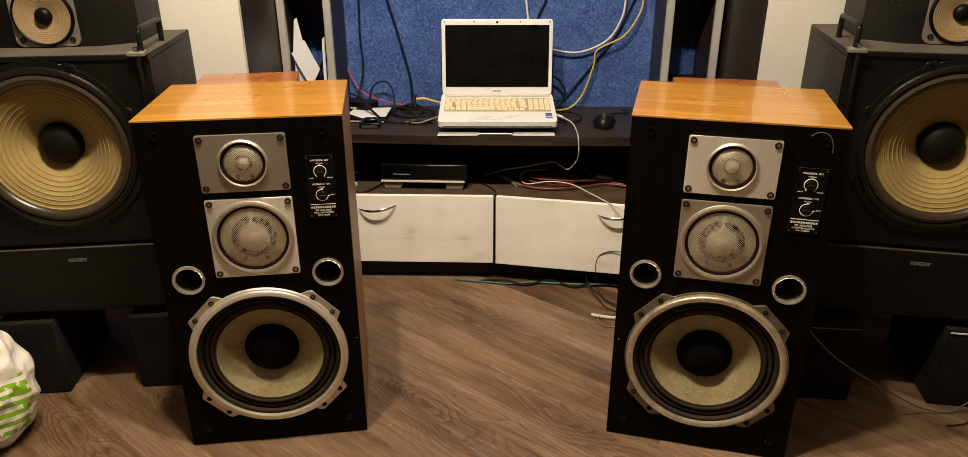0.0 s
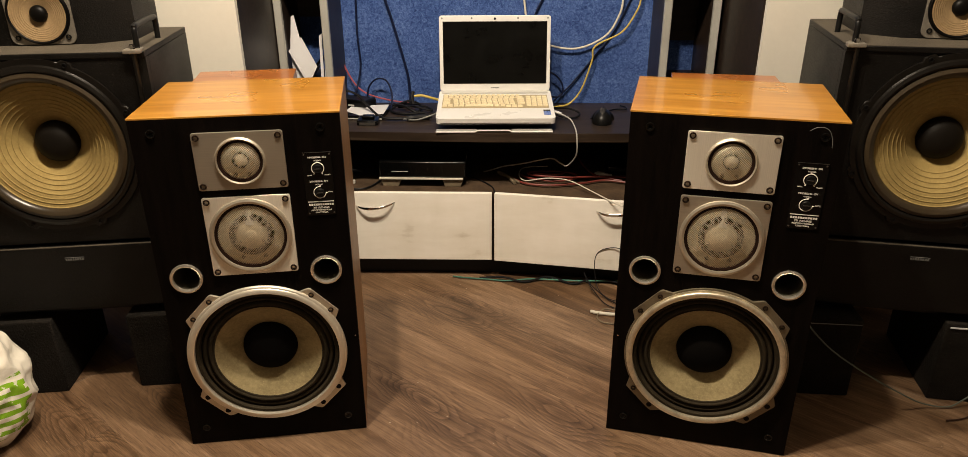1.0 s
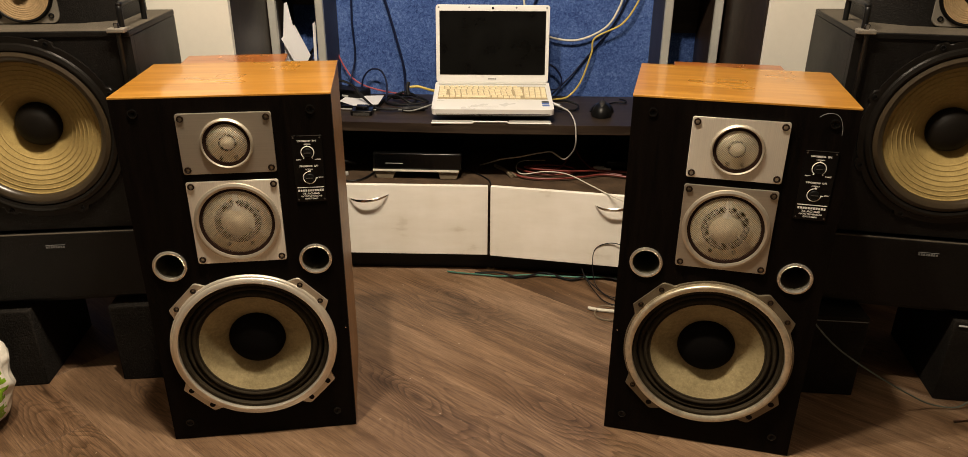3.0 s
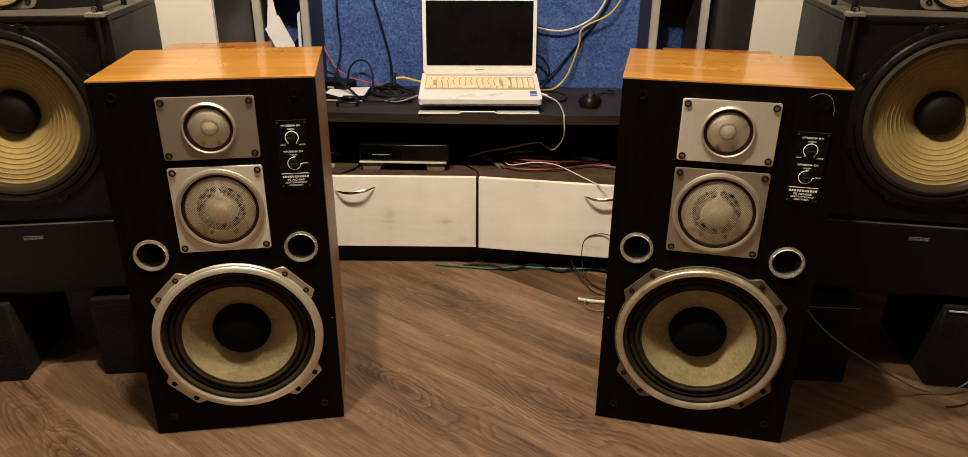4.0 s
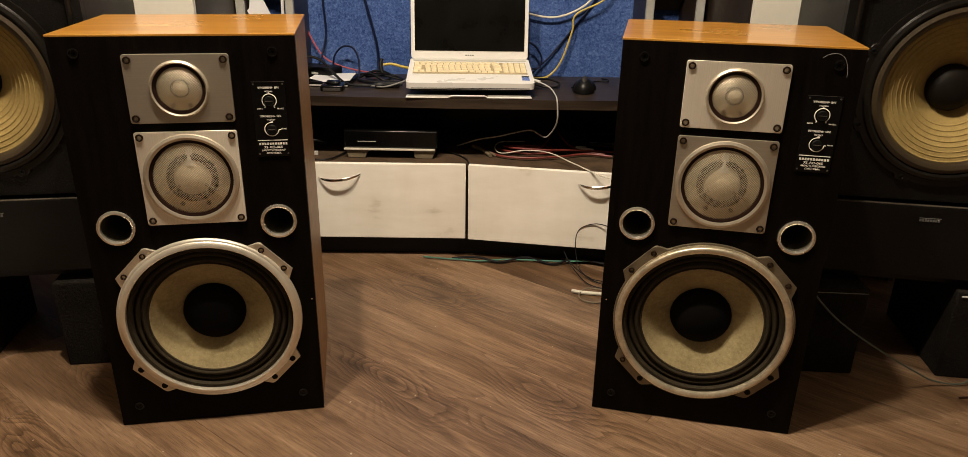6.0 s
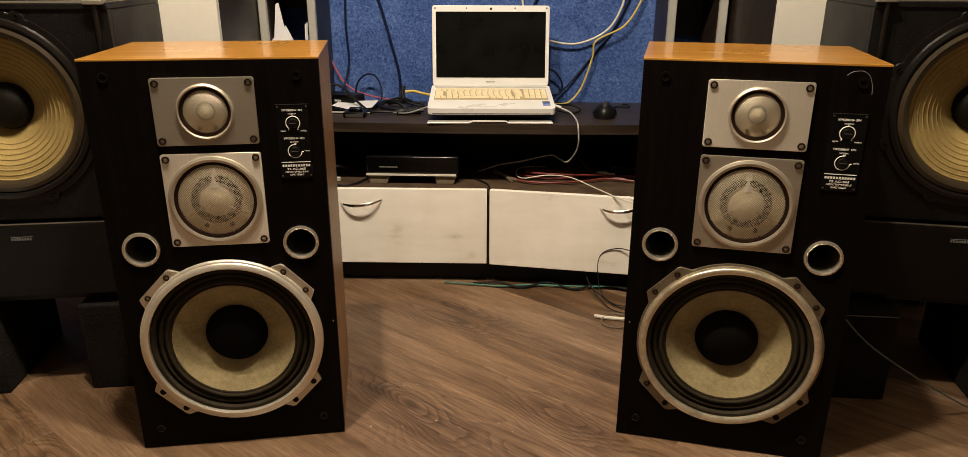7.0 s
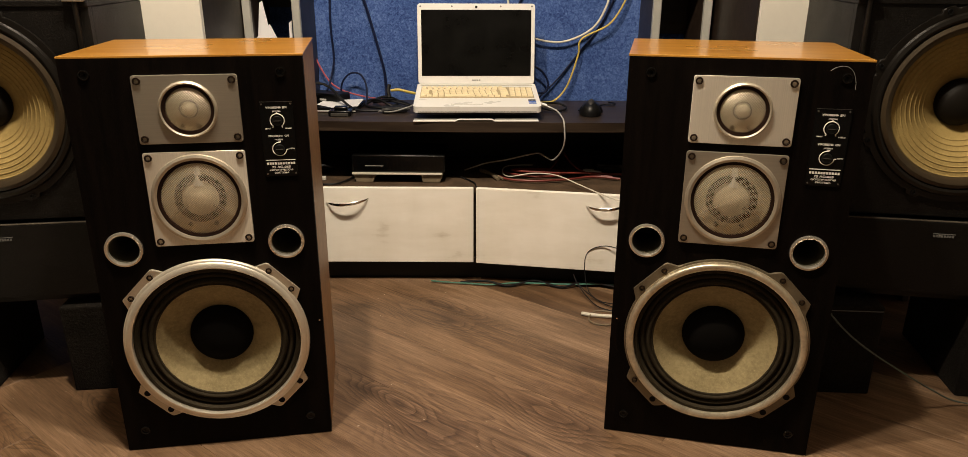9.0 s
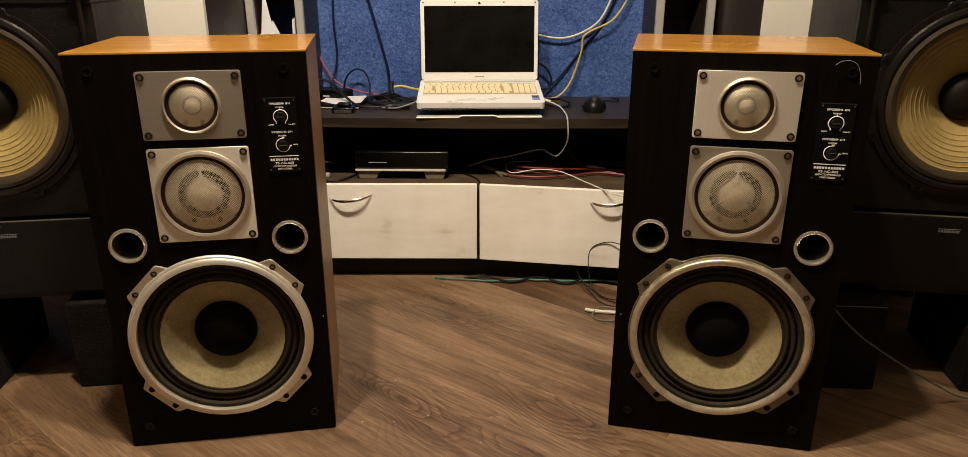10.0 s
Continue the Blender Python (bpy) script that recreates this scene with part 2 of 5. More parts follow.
GREY_VINYL = surface("dusty_vinyl_and_edge_highlight", (0.068, 0.057, 0.042), 0.8, vary=0.35, grain=300, bump=0.9, dust=0.2, spec=0.25, depth=0.0012)
RUBBER = surface("black_rubber", (0.0026, 0.0022, 0.0019), 0.45, vary=0.3, dust=0.015, spec=0.13)
LUGS = surface("satin_black_casting", (0.0048, 0.0038, 0.0028), 0.32, vary=0.3, dust=0.03, spec=0.36)
BLACK = surface("black_plastic", (0.004, 0.004, 0.004), 0.38, vary=0.3, dust=0.02, spec=0.25)
GLOSS = surface("gloss_black_plastic", (0.0025, 0.0025, 0.0025), 0.18, vary=0.3, bump=0.0, spec=0.3)
FOAM = surface("charcoal_foam", (0.0145, 0.0125, 0.0105), 0.95, vary=0.6, grain=150, bump=1.0, dust=0.22, spec=0.1, depth=0.004)
# One plate metal in a dim and a bright tone; reflections put into colour.
ALU_DIM = brushed("champagne_aluminium_dim", (0.53, 0.475, 0.39), 0.42, (1, 0, 0), (4, 300, 900))
ALU_UPRIGHT_LIT = brushed("upright_aluminium_lit", (0.93, 0.87, 0.75), 0.38, (0, 0, 1), (900, 300, 4))
WORN_RING = surface("worn_bright_ring", (0.72, 0.65, 0.50), 0.36, 0.78, vary=0.32, scale=26, grain=120, bump=0.10)
TARNISHED = surface("tarnished_flange", (0.21, 0.175, 0.12), 0.45, 0.7, vary=0.25, scale=20, grain=300, bump=0.15)
CAP = surface("brown_black_cap", (0.0060, 0.0045, 0.0030), 0.55, vary=0.4, grain=240, bump=0.3, dust=0.05, spec=0.15)
PORT_METAL = surface("bright_port_ring", (0.80, 0.75, 0.65), 0.26, 0.88, vary=0.10, grain=60, bump=0.02)
PORT = surface("grey_port_tube", (0.050, 0.045, 0.030), 0.5, vary=0.3, bump=0.0, spec=0.3)
FELT = surface("matt_black_cap", (0.0020, 0.0016, 0.0013), 0.85, vary=0.3, dust=0.02, spec=0.10)
CAST = surface("cast_aluminium", (0.62, 0.56, 0.455), 0.42, 0.8, vary=0.12, grain=300, bump=0.12)
CAST_BRIGHT = surface("polished_ring", (0.84, 0.78, 0.66), 0.36, 0.76, vary=0.10, grain=60, bump=0.03)
CHROME = surface("chrome", (0.8, 0.78, 0.74), 0.12, 1.0, vary=0.06, bump=0.0)
STEEL = surface("dark_steel", (0.20, 0.19, 0.175), 0.34, 0.9, vary=0.3, bump=0.05)
EDGE_ALU = surface("alu_edge_profile", (0.46, 0.455, 0.42), 0.45, 0.35, vary=0.08, bump=0.05)
SCREW = surface("bronze_screw", (0.018, 0.010, 0.0055), 0.5, 0.1, vary=0.3, bump=0.0, spec=0.14)
PULP = paper_cone("aged_pulp_cone", (0.215, 0.172, 0.088), (0.370, 0.303, 0.162), 0.3)
PEACH = paper_cone("peach_ribbed_cone", (0.225, 0.152, 0.076), (0.29, 0.20, 0.104), 0.15)
PLATE = surface("grey_cast_plate", (0.26, 0.235, 0.195), 0.5, 0.6, vary=0.2, grain=300, bump=0.2)
TAN_CONE = paper_cone("tan_ribbed_cone", (0.252, 0.180, 0.064), (0.335, 0.246, 0.091), 0.15)
GRILLE = perforated()
CLOTH = surface("black_cloth", (0.028, 0.0215, 0.0125), 0.75, vary=0.5, grain=160, bump=0.5, dust=0.06, spec=0.12)
ROLL = surface("brown_black_rubber", (0.034, 0.024, 0.013), 0.30, vary=0.3, spec=0.5)
BASIN = surface("brown_basin", (0.46, 0.385, 0.25), 0.5, vary=0.2, bump=0.0)
DOME = surface("amber_dome", (0.62, 0.535, 0.38), 0.3, 0.15, vary=0.15, bump=0.0)
RECESS = surface("brown_recess", (0.16, 0.125, 0.08), 0.6, vary=0.25)
MAROON = surface("maroon_gasket", (0.016, 0.0068, 0.0035), 0.7, vary=0.25, spec=0.12)
INK = surface("white_print", (0.78, 0.75, 0.68), 0.6, vary=0.05, bump=0.0)
FLOOR = laminate()
BLUE = wallpaper()
FRONT = dirty_white()
WHITE = surface("cream_lacquer", (0.64, 0.61, 0.54), 0.45, vary=0.05, scale=3, grain=60, bump=0.03)
PLASTER = surface("plain_plaster", (0.17, 0.152, 0.128), 0.9, vary=0.08, bump=0.2)
LAPTOP = surface("white_laptop_plastic", (0.70, 0.69, 0.665), 0.3, vary=0.04, bump=0.03)
SILVER = surface("silver_plastic", (0.55, 0.54, 0.50), 0.35, 0.3, vary=0.05, bump=0.03)
KEYWELL = surface("cream_keywell", (0.36, 0.295, 0.175), 0.6, vary=0.1, bump=0.0)
CREAM_KEY = surface("yellowed_key", (0.76, 0.66, 0.44), 0.5, vary=0.08, scale=60, bump=0.03)
SOCKET = surface("glossy_socket", (0.0026, 0.0024, 0.0022), 0.16, vary=0.2, bump=0.0, spec=0.3)
SCREEN = surface("dark_screen", (0.0030, 0.0029, 0.0026), 0.3, vary=0.5, scale=14, bump=0.03, grain=90, spec=0.12, dust=0.02)
# Paper white is darkened and blued to carry the shelf's shade.
SHEET = surface("dimmed_white_paper", (0.58, 0.58, 0.60), 0.8, vary=0.05, bump=0.05)
BAG = printed_film()
BLACK_CORD = surface("black_cord", (0.006, 0.006, 0.007), 0.5, vary=0.2, spec=0.22)
NAVY_CORD = surface("dark_blue_cord", (0.005, 0.009, 0.034), 0.5, vary=0.2, spec=0.22)
WHITE_CORD = surface("white_cord", (0.58, 0.55, 0.46), 0.45, vary=0.1)
YELLOW_CORD = surface("yellow_cord", (0.52, 0.39, 0.08), 0.45, vary=0.1)
PINK_CORD = surface("faded_red_cord", (0.34, 0.07, 0.085), 0.5, vary=0.2)
RED_CORD = surface("red_cord", (0.15, 0.024, 0.017), 0.5, vary=0.2)
GREY_WHITE = surface("greyed_white_cord", (0.40, 0.39, 0.36), 0.45, vary=0.15)
GREEN_CORD = surface("green_cord", (0.05, 0.18, 0.13), 0.5, vary=0.3)
TEAL_CORD = surface("grey_green_cord", (0.10, 0.13, 0.115), 0.5, vary=0.2)
BROWN_CORD = surface("dark_red_cord", (0.045, 0.016, 0.008), 0.6, vary=0.2)
GREY_CORD = surface("grey_cord", (0.16, 0.16, 0.15), 0.5, vary=0.15)
MOUSE_SHEEN = surface("grey_mouse_sheen", (0.020, 0.018, 0.016), 0.62, vary=0.15, bump=0.0)
STICKER_BLUE = surface("blue_sticker", (0.05, 0.12, 0.40), 0.4, vary=0.1, bump=0.0)


# ---------- mesh helpers ----------
def mesh_of(bm, smooth=40):
    bmesh.ops.recalc_face_normals(bm, faces=bm.faces)
    limit = radians(smooth)
    for f in bm.faces:
        f.smooth = True
    for e in bm.edges:
        if len(e.link_faces) == 2 and e.calc_face_angle(0) > limit:
            e.smooth = False
    me = bpy.data.meshes.new("mesh")
    bm.to_mesh(me)
    bm.free()
    return me


def part(name, bm, material, parent, label="", m=None):
    me = bm if isinstance(bm, bpy.types.Mesh) else mesh_of(bm)
    if not me.materials:
        me.materials.append(material)
    ob = new(name, me)
    ob.parent = parent
    if m is not None:
        ob.matrix_basis = m
    if label:
        tagged(ob, label)
    return ob


def thing(name, m, label, category, group="", kind=""):
    ob = new(name)
    ob.empty_display_size = 0.05
    ob.matrix_basis = m
    return tagged(ob, label, category, group, kind)


def solid(name, bm, material, label, category, m=None, group="", kind=""):
    me = bm if isinstance(bm, bpy.types.Mesh) else mesh_of(bm)
    me.materials.append(material)
    ob = new(name, me)
    if m is not None:
        ob.matrix_basis = m
    return tagged(ob, label, category, group, kind)


def box(x0, x1, y0, y1, z0, z1, bevel=0.0015, segs=2):
    bm = bmesh.new()
    bmesh.ops.create_cube(bm, size=1)
    for v in bm.verts:
        v.co = Vector(((x0 + x1) / 2 + v.co.x * (x1 - x0), (y0 + y1) / 2 + v.co.y * (y1 - y0), (z0 + z1) / 2 + v.co.z * (z1 - z0)))
    if bevel:
        bmesh.ops.bevel(bm, geom=list(bm.edges), offset=bevel, segments=segs, affect="EDGES", profile=0.5)
        crisp(bm)
    return bm


def crisp(bm):
    """Keeps flat faces flat where they meet a small bevel."""
    for f in bm.faces:
        f.normal_update()
    for e in bm.edges:
        if len(e.link_faces) == 2:
            flat_faces = sum(max(abs(c) for c in f.normal) > 0.9995 for f in e.link_faces)
            if flat_faces == 1:
                e.smooth = False


def join(*bms):
    out = bmesh.new()
    for b in bms:
        me = bpy.data.meshes.new("t")
        b.to_mesh(me)
        b.free()
        out.from_mesh(me)
        bpy.data.meshes.remove(me)
    return out


def moved(bm, m):
    bmesh.ops.transform(bm, matrix=m, verts=bm.verts)
    return bm


def lathe(profile, segs=64, cx=0.0, cz=0.0):
    """Turns (radius, y) about the local y axis through (cx, cz)."""
    bm = bmesh.new()
    rings = []
    for r, y in profile:
        if r < 1e-6:
            rings.append([bm.verts.new((cx, y, cz))])
        else:
            rings.append([bm.verts.new((cx + r * math.cos(2 * math.pi * i / segs), y, cz + r * math.sin(2 * math.pi * i / segs))) for i in range(segs)])
    for a, b in zip(rings, rings[1:]):
        for i in range(segs):
            j = (i + 1) % segs
            if len(a) == 1 and len(b) == 1:
                continue
            if len(a) == 1:
                bm.faces.new((a[0], b[i], b[j]))
            elif len(b) == 1:
                bm.faces.new((a[i], b[0], a[j]))
            else:
                bm.faces.new((a[i], b[i], b[j], a[j]))
    return bm


def outline_rect(x0, x1, z0, z1, r=0.004, n=5):
    pts = []
    for cx, cz, a0 in ((x1 - r, z1 - r, 0), (x0 + r, z1 - r, 90), (x0 + r, z0 + r, 180), (x1 - r, z0 + r, 270)):
        for k in range(n + 1):
            a = radians(a0 + 90 * k / n)
            pts.append((cx + r * math.cos(a), cz + r * math.sin(a)))
    return pts


def circle(cx, cz, r, n=48):
    return [(cx + r * math.cos(2 * math.pi * i / n), cz + r * math.sin(2 * math.pi * i / n)) for i in range(n)]


def slab(outline, y0, y1, holes=(), bevel=0.0):
    """A sheet in the local x-z plane from y0 (front) to y1, with holes."""
    bm = bmesh.new()
    edges = []
    for loop in (outline, *holes):
        vs = [bm.verts.new((x, y0, z)) for x, z in loop]
        edges += [bm.edges.new((vs[i], vs[(i + 1) % len(vs)])) for i in range(len(vs))]
    if holes:
        bmesh.ops.triangle_fill(bm, use_beauty=True, edges=edges)
    else:
        bm.faces.new([e.verts[0] for e in edges])
    rim = [e for e in bm.edges if e.is_boundary]
    faces = list(bm.faces)
    ext = bmesh.ops.extrude_face_region(bm, geom=faces, use_keep_orig=True)
    for g in ext["geom"]:
        if isinstance(g, bmesh.types.BMVert):
            g.co.y = y1
    if bevel:
        front = [e for e in rim if e.is_valid]
        bmesh.ops.bevel(bm, geom=front, offset=bevel, segments=2, affect="EDGES", profile=0.5)
        crisp(bm)
    return bm


def flat(points, z0, z1, bevel=0.0):
    """A board with the plan given by (x, y) points."""
    bm = slab([(x, y) for x, y in points], -z1, -z0)
    return moved(bm, Matrix(((1, 0, 0, 0), (0, 0, 1, 0), (0, -1, 0, 0), (0, 0, 0, 1))))


def spline(points, n=10):
    pts = [Vector(p) for p in points]
    pts = [2 * pts[0] - pts[1]] + pts + [2 * pts[-1] - pts[-2]]
    out = []
    for i in range(1, len(pts) - 2):
        a, b, c, d = pts[i - 1:i + 3]
        for k in range(n):
            t = k / n
            out.append(0.5 * ((2 * b) + (c - a) * t + (2 * a - 5 * b + 4 * c - d) * t * t + (3 * b - a - 3 * c + d) * t ** 3))
    out.append(pts[-2])
    return out


def tube(points, radius, segs=8, n=10, smooth=True):
    pts = spline(points, n) if smooth else [Vector(p) for p in points]
    bm = bmesh.new()
    rings = []
    up = Vector((0.31, 0.12, 0.94))
    for i, p in enumerate(pts):
        d = (pts[min(i + 1, len(pts) - 1)] - pts[max(i - 1, 0)]).normalized()
        side = d.cross(up)
        if side.length < 0.05:
            side = d.cross(Vector((0.9, 0.3, 0.1)))
        side.normalize()
        up = side.cross(d).normalized()
        rings.append([bm.verts.new(p + radius * (math.cos(2 * math.pi * k / segs) * side + math.sin(2 * math.pi * k / segs) * up)) for k in range(segs)])
    for a, b in zip(rings, rings[1:]):
        for k in range(segs):
            bm.faces.new((a[k], a[(k + 1) % segs], b[(k + 1) % segs], b[k]))
    bm.faces.new(rings[0])
    bm.faces.new(rings[-1])
    return bm


def cord(points, radius, material, label, name="cable", n=10):
    return solid(name, tube(points, radius, 8, n), material, label, "cable")


def lettering(text, size, parent, x, z, y, bold=0.0, squeeze=1.0):
    """Printed words, flat on the plane y of the parent, centred on x, z."""
    cu = bpy.data.curves.new("words", "FONT")
    cu.body, cu.size, cu.align_x, cu.align_y, cu.offset, cu.resolution_u = text, size, "CENTER", "CENTER", bold, 2
    ob = new("words", cu)
    dg = bpy.context.evaluated_depsgraph_get()
    me = bpy.data.meshes.new_from_object(ob.evaluated_get(dg))
    bpy.data.objects.remove(ob)
    me.transform(Matrix(((squeeze, 0, 0, x), (0, 0, -1, y), (0, 1, 0, z), (0, 0, 0, 1))))
    me.materials.clear()
    return part("lettering", me, INK, parent)


def bolt(parent, x, z, y, r=0.0045, material=None):
    """A flat-headed screw with a deep hexagonal socket."""
    head = lathe([(r, y + 0.003), (r, y - 0.0012), (r * 0.92, y - 0.0022), (r * 0.66, y - 0.0022), (r * 0.60, y - 0.0016)], 20, x, z)
    socket = lathe([(r * 0.60, y - 0.0016), (r * 0.55, y + 0.0016), (0, y + 0.0016)], 6, x, z)
    screw = part("screw", head, material or SCREW, parent)
    part("socket", socket, RUBBER, screw)
    return screw


def empty_hole(parent, x, z, y, r=0.0062):
    return part("screw_hole", lathe([(r, y + 0.0002), (r * 0.97, y - 0.0003), (0, y - 0.0003)], 20, x, z), RUBBER, parent, "empty black screw hole")


# ---------- the room ----------
def wall(name, x0, x1, y0, y1, z0, z1, material, label):
    return solid(name, box(x0, x1, y0, y1, z0, z1, 0), material, label, "wall", kind="structure")


wall("wall_north", -2.1, 2.1, 2.60, 2.72, 0, 2.55, BLUE, "wall covered in matted blue liquid wallpaper")
wall("wall_south", -2.1, 2.1, -1.92, -1.80, 0, 2.55, PLASTER, "plain plastered wall closing the room")
wall("wall_west", -2.22, -2.10, -1.92, 2.72, 0, 2.55, PLASTER, "plain plastered side wall of the room")
wall("wall_east", 2.10, 2.22, -1.92, 2.72, 0, 2.55, PLASTER, "plain plastered side wall of the room")
solid("ceiling", box(-2.22, 2.22, -1.92, 2.72, 2.55, 2.65, 0), PLASTER, "plain pale ceiling above the room", "ceiling", kind="structure")
floor = solid("floor", box(-2.22, 2.22, -1.92, 2.72, -0.06, -0.010, 0), DARK_WOOD, "grey-brown oak laminate floor laid diagonally", "floor", kind="structure")


# ---------- wall furniture ----------
def side_cabinet(name, x0, x1, y0, y1, inner, label):
    """A tall cabinet with a white door and a dark side; inner: the x of the dark side."""
    t = thing(name, pose(0, 0, 0), label, "cabinet", "tall cabinets")
    outer = x0 if abs(x1 - inner) < abs(x0 - inner) else x1
    lo, hi = min(inner, outer), max(inner, outer)
    part("side_panel", box(min(inner, inner + 0.018 * (1 if outer > inner else -1)), max(inner, inner + 0.018 * (1 if outer > inner else -1)), y0 + 0.002, y1, 0, 2.1, 0.001), DARK_WOOD, t, "dark wenge side panel")
    part("side_panel", box(outer - 0.009, outer + 0.009, y0 + 0.02, y1, 0, 2.1, 0.001), DARK_WOOD, t)
    part("top_panel", box(lo, hi, y0 + 0.02, y1, 2.1, 2.118, 0.001), DARK_WOOD, t)
    part("back_panel", box(lo + 0.02, hi - 0.02, y1 - 0.008, y1, 0.06, 2.1, 0), DARK_WOOD, t)
    part("door", box(lo + 0.004, hi, y0 - 0.018, y0, 0.06, 2.09, 0.0015), WHITE, t, "cream white door")
    return t


side_cabinet("tall_cabinet", -1.22, -0.685, 2.08, 2.595, -0.685, "tall cabinet with cream white door and wenge side")
side_cabinet("tall_cabinet", 0.735, 1.28, 2.05, 2.595, 0.735, "tall cabinet with cream white door, wenge side, mostly hidden")


def shelf_tower(xa, xb, back_from, label):
    """An open shelf tower between two edged uprights."""
    t = thing("shelf_tower", pose(0, 0, 0), label, "shelf", "open shelf towers")
    for x in (xa, xb):
        up = part("upright", box(x - 0.009, x + 0.009, 2.402, 2.597, 0.52, 2.1, 0.001), DARK_WOOD, t)
        part("edge_profile", box(x - 0.0125, x + 0.0125, 2.386, 2.401, 0.52, 2.1, 0.003), EDGE_ALU, up, "brushed aluminium edge profile")
    # The shelf at 0.885 is unseen, added there to shade the tower's back.
    for z in (0.60, 0.885, 1.30, 1.72):
        part("shelf", box(xa + 0.0095, xb - 0.0095, 2.42, 2.596, z, z + 0.018, 0.001), DARK_WOOD, t)
    # Dark sheet stands in for the shaded blue wall above back_from.
    part("back_panel", box(xa + 0.0095, xb - 0.0095, 2.588, 2.597, back_from, 2.1, 0), DARK_WOOD, t)
    return t


shelf_tower(-0.6705, -0.5225, 0.80, "open wenge shelf tower with aluminium edges holding papers")
shelf_tower(0.5575, 0.7085, 0.72, "empty open wenge shelf tower with aluminium edges")

# Worktop and low console under it.
worktop = thing("worktop", pose(0, 0, 0.47), "dark wenge worktop spanning the low console", "worktop")
part("board", flat([(-0.655, 2.25), (-0.45, 2.226), (0.0, 2.208), (0.42, 2.214), (0.715, 2.24), (0.715, 2.597), (-0.655, 2.597)], 0, 0.028), DUSTY_TOP, worktop)
for x in (-0.646, 0.706):
    part("support", box(x - 0.009, x + 0.009, 2.27, 2.59, -0.164, -0.002, 0.001), DARK_WOOD, worktop)

console = thing("low_console", pose(0, 0, 0), "low wenge console with two worn white flap fronts", "console")
part("top_board", flat([(-0.66, 2.2065), (0.018, 2.2065), (0.56, 2.115), (0.72, 2.115), (0.72, 2.597), (-0.66, 2.597)], 0.286, 0.304), DUSTY_BOARD, console, "dust-covered wenge top board")
part("plinth", flat([(-0.65, 2.236), (0.012, 2.240), (0.55, 2.182), (0.70, 2.182), (0.70, 2.27), (-0.65, 2.27)], 0.0, 0.060), BLACK, console)
part("bottom_board", flat([(-0.655, 2.214), (0.015, 2.215), (0.555, 2.12), (0.715, 2.12), (0.715, 2.59), (-0.655, 2.59)], 0.060, 0.076), DARK_WOOD, console)
part("back_panel", box(-0.65, 0.71, 2.585, 2.597, 0.308, 0.468, 0), BLACK, console)
part("divider", box(0.004, 0.022, 2.225, 2.58, 0.077, 0.285, 0.001), DARK_WOOD, console)


def pull(parent, x, z, y, half=0.066):
    """A bowed handle, thin at its ends, that stands off the front."""
    bm = bmesh.new()
    rings = []
    for k in range(33):
        q = -1 + k / 16
        c = Vector((x + half * q, y - 0.030 * (1 - abs(q) ** 2.6) + 0.002, z + 0.012 + 0.006 * q + 0.005 * q * q))
        r = 0.0024 + 0.0026 * (1 - q * q)
        rings.append([bm.verts.new(c + Vector((0, r * 0.7 * math.cos(math.pi * j / 5), r * math.sin(math.pi * j / 5)))) for j in range(10)])
    for a, b in zip(rings, rings[1:]):
        for j in range(10):
            bm.faces.new((a[j], a[(j + 1) % 10], b[(j + 1) % 10], b[j]))
    bm.faces.new(rings[0])
    bm.faces.new(rings[-1])
    return part("handle", bm, CHROME, parent, "curved chrome handle")


left_front = part("flap_front", box(-0.640, 0.011, 2.190, 2.206, 0.070, 0.3065, 0.002), FRONT, console, "worn dirty white flap front", pose(0, 0.0, 0))
pull(left_front, -0.365, 0.250, 2.192)
right_m = pose(0.0185, 2.190, 0, 0, 0, -9.6)
right_front = part("flap_front", box(0, 0.575, 0.0, 0.016, 0.068, 0.3065, 0.002), FRONT, console, "worn dirty white flap front, set at an angle", right_m)
pull(right_front, 0.385, 0.258, 0.002, 0.062)


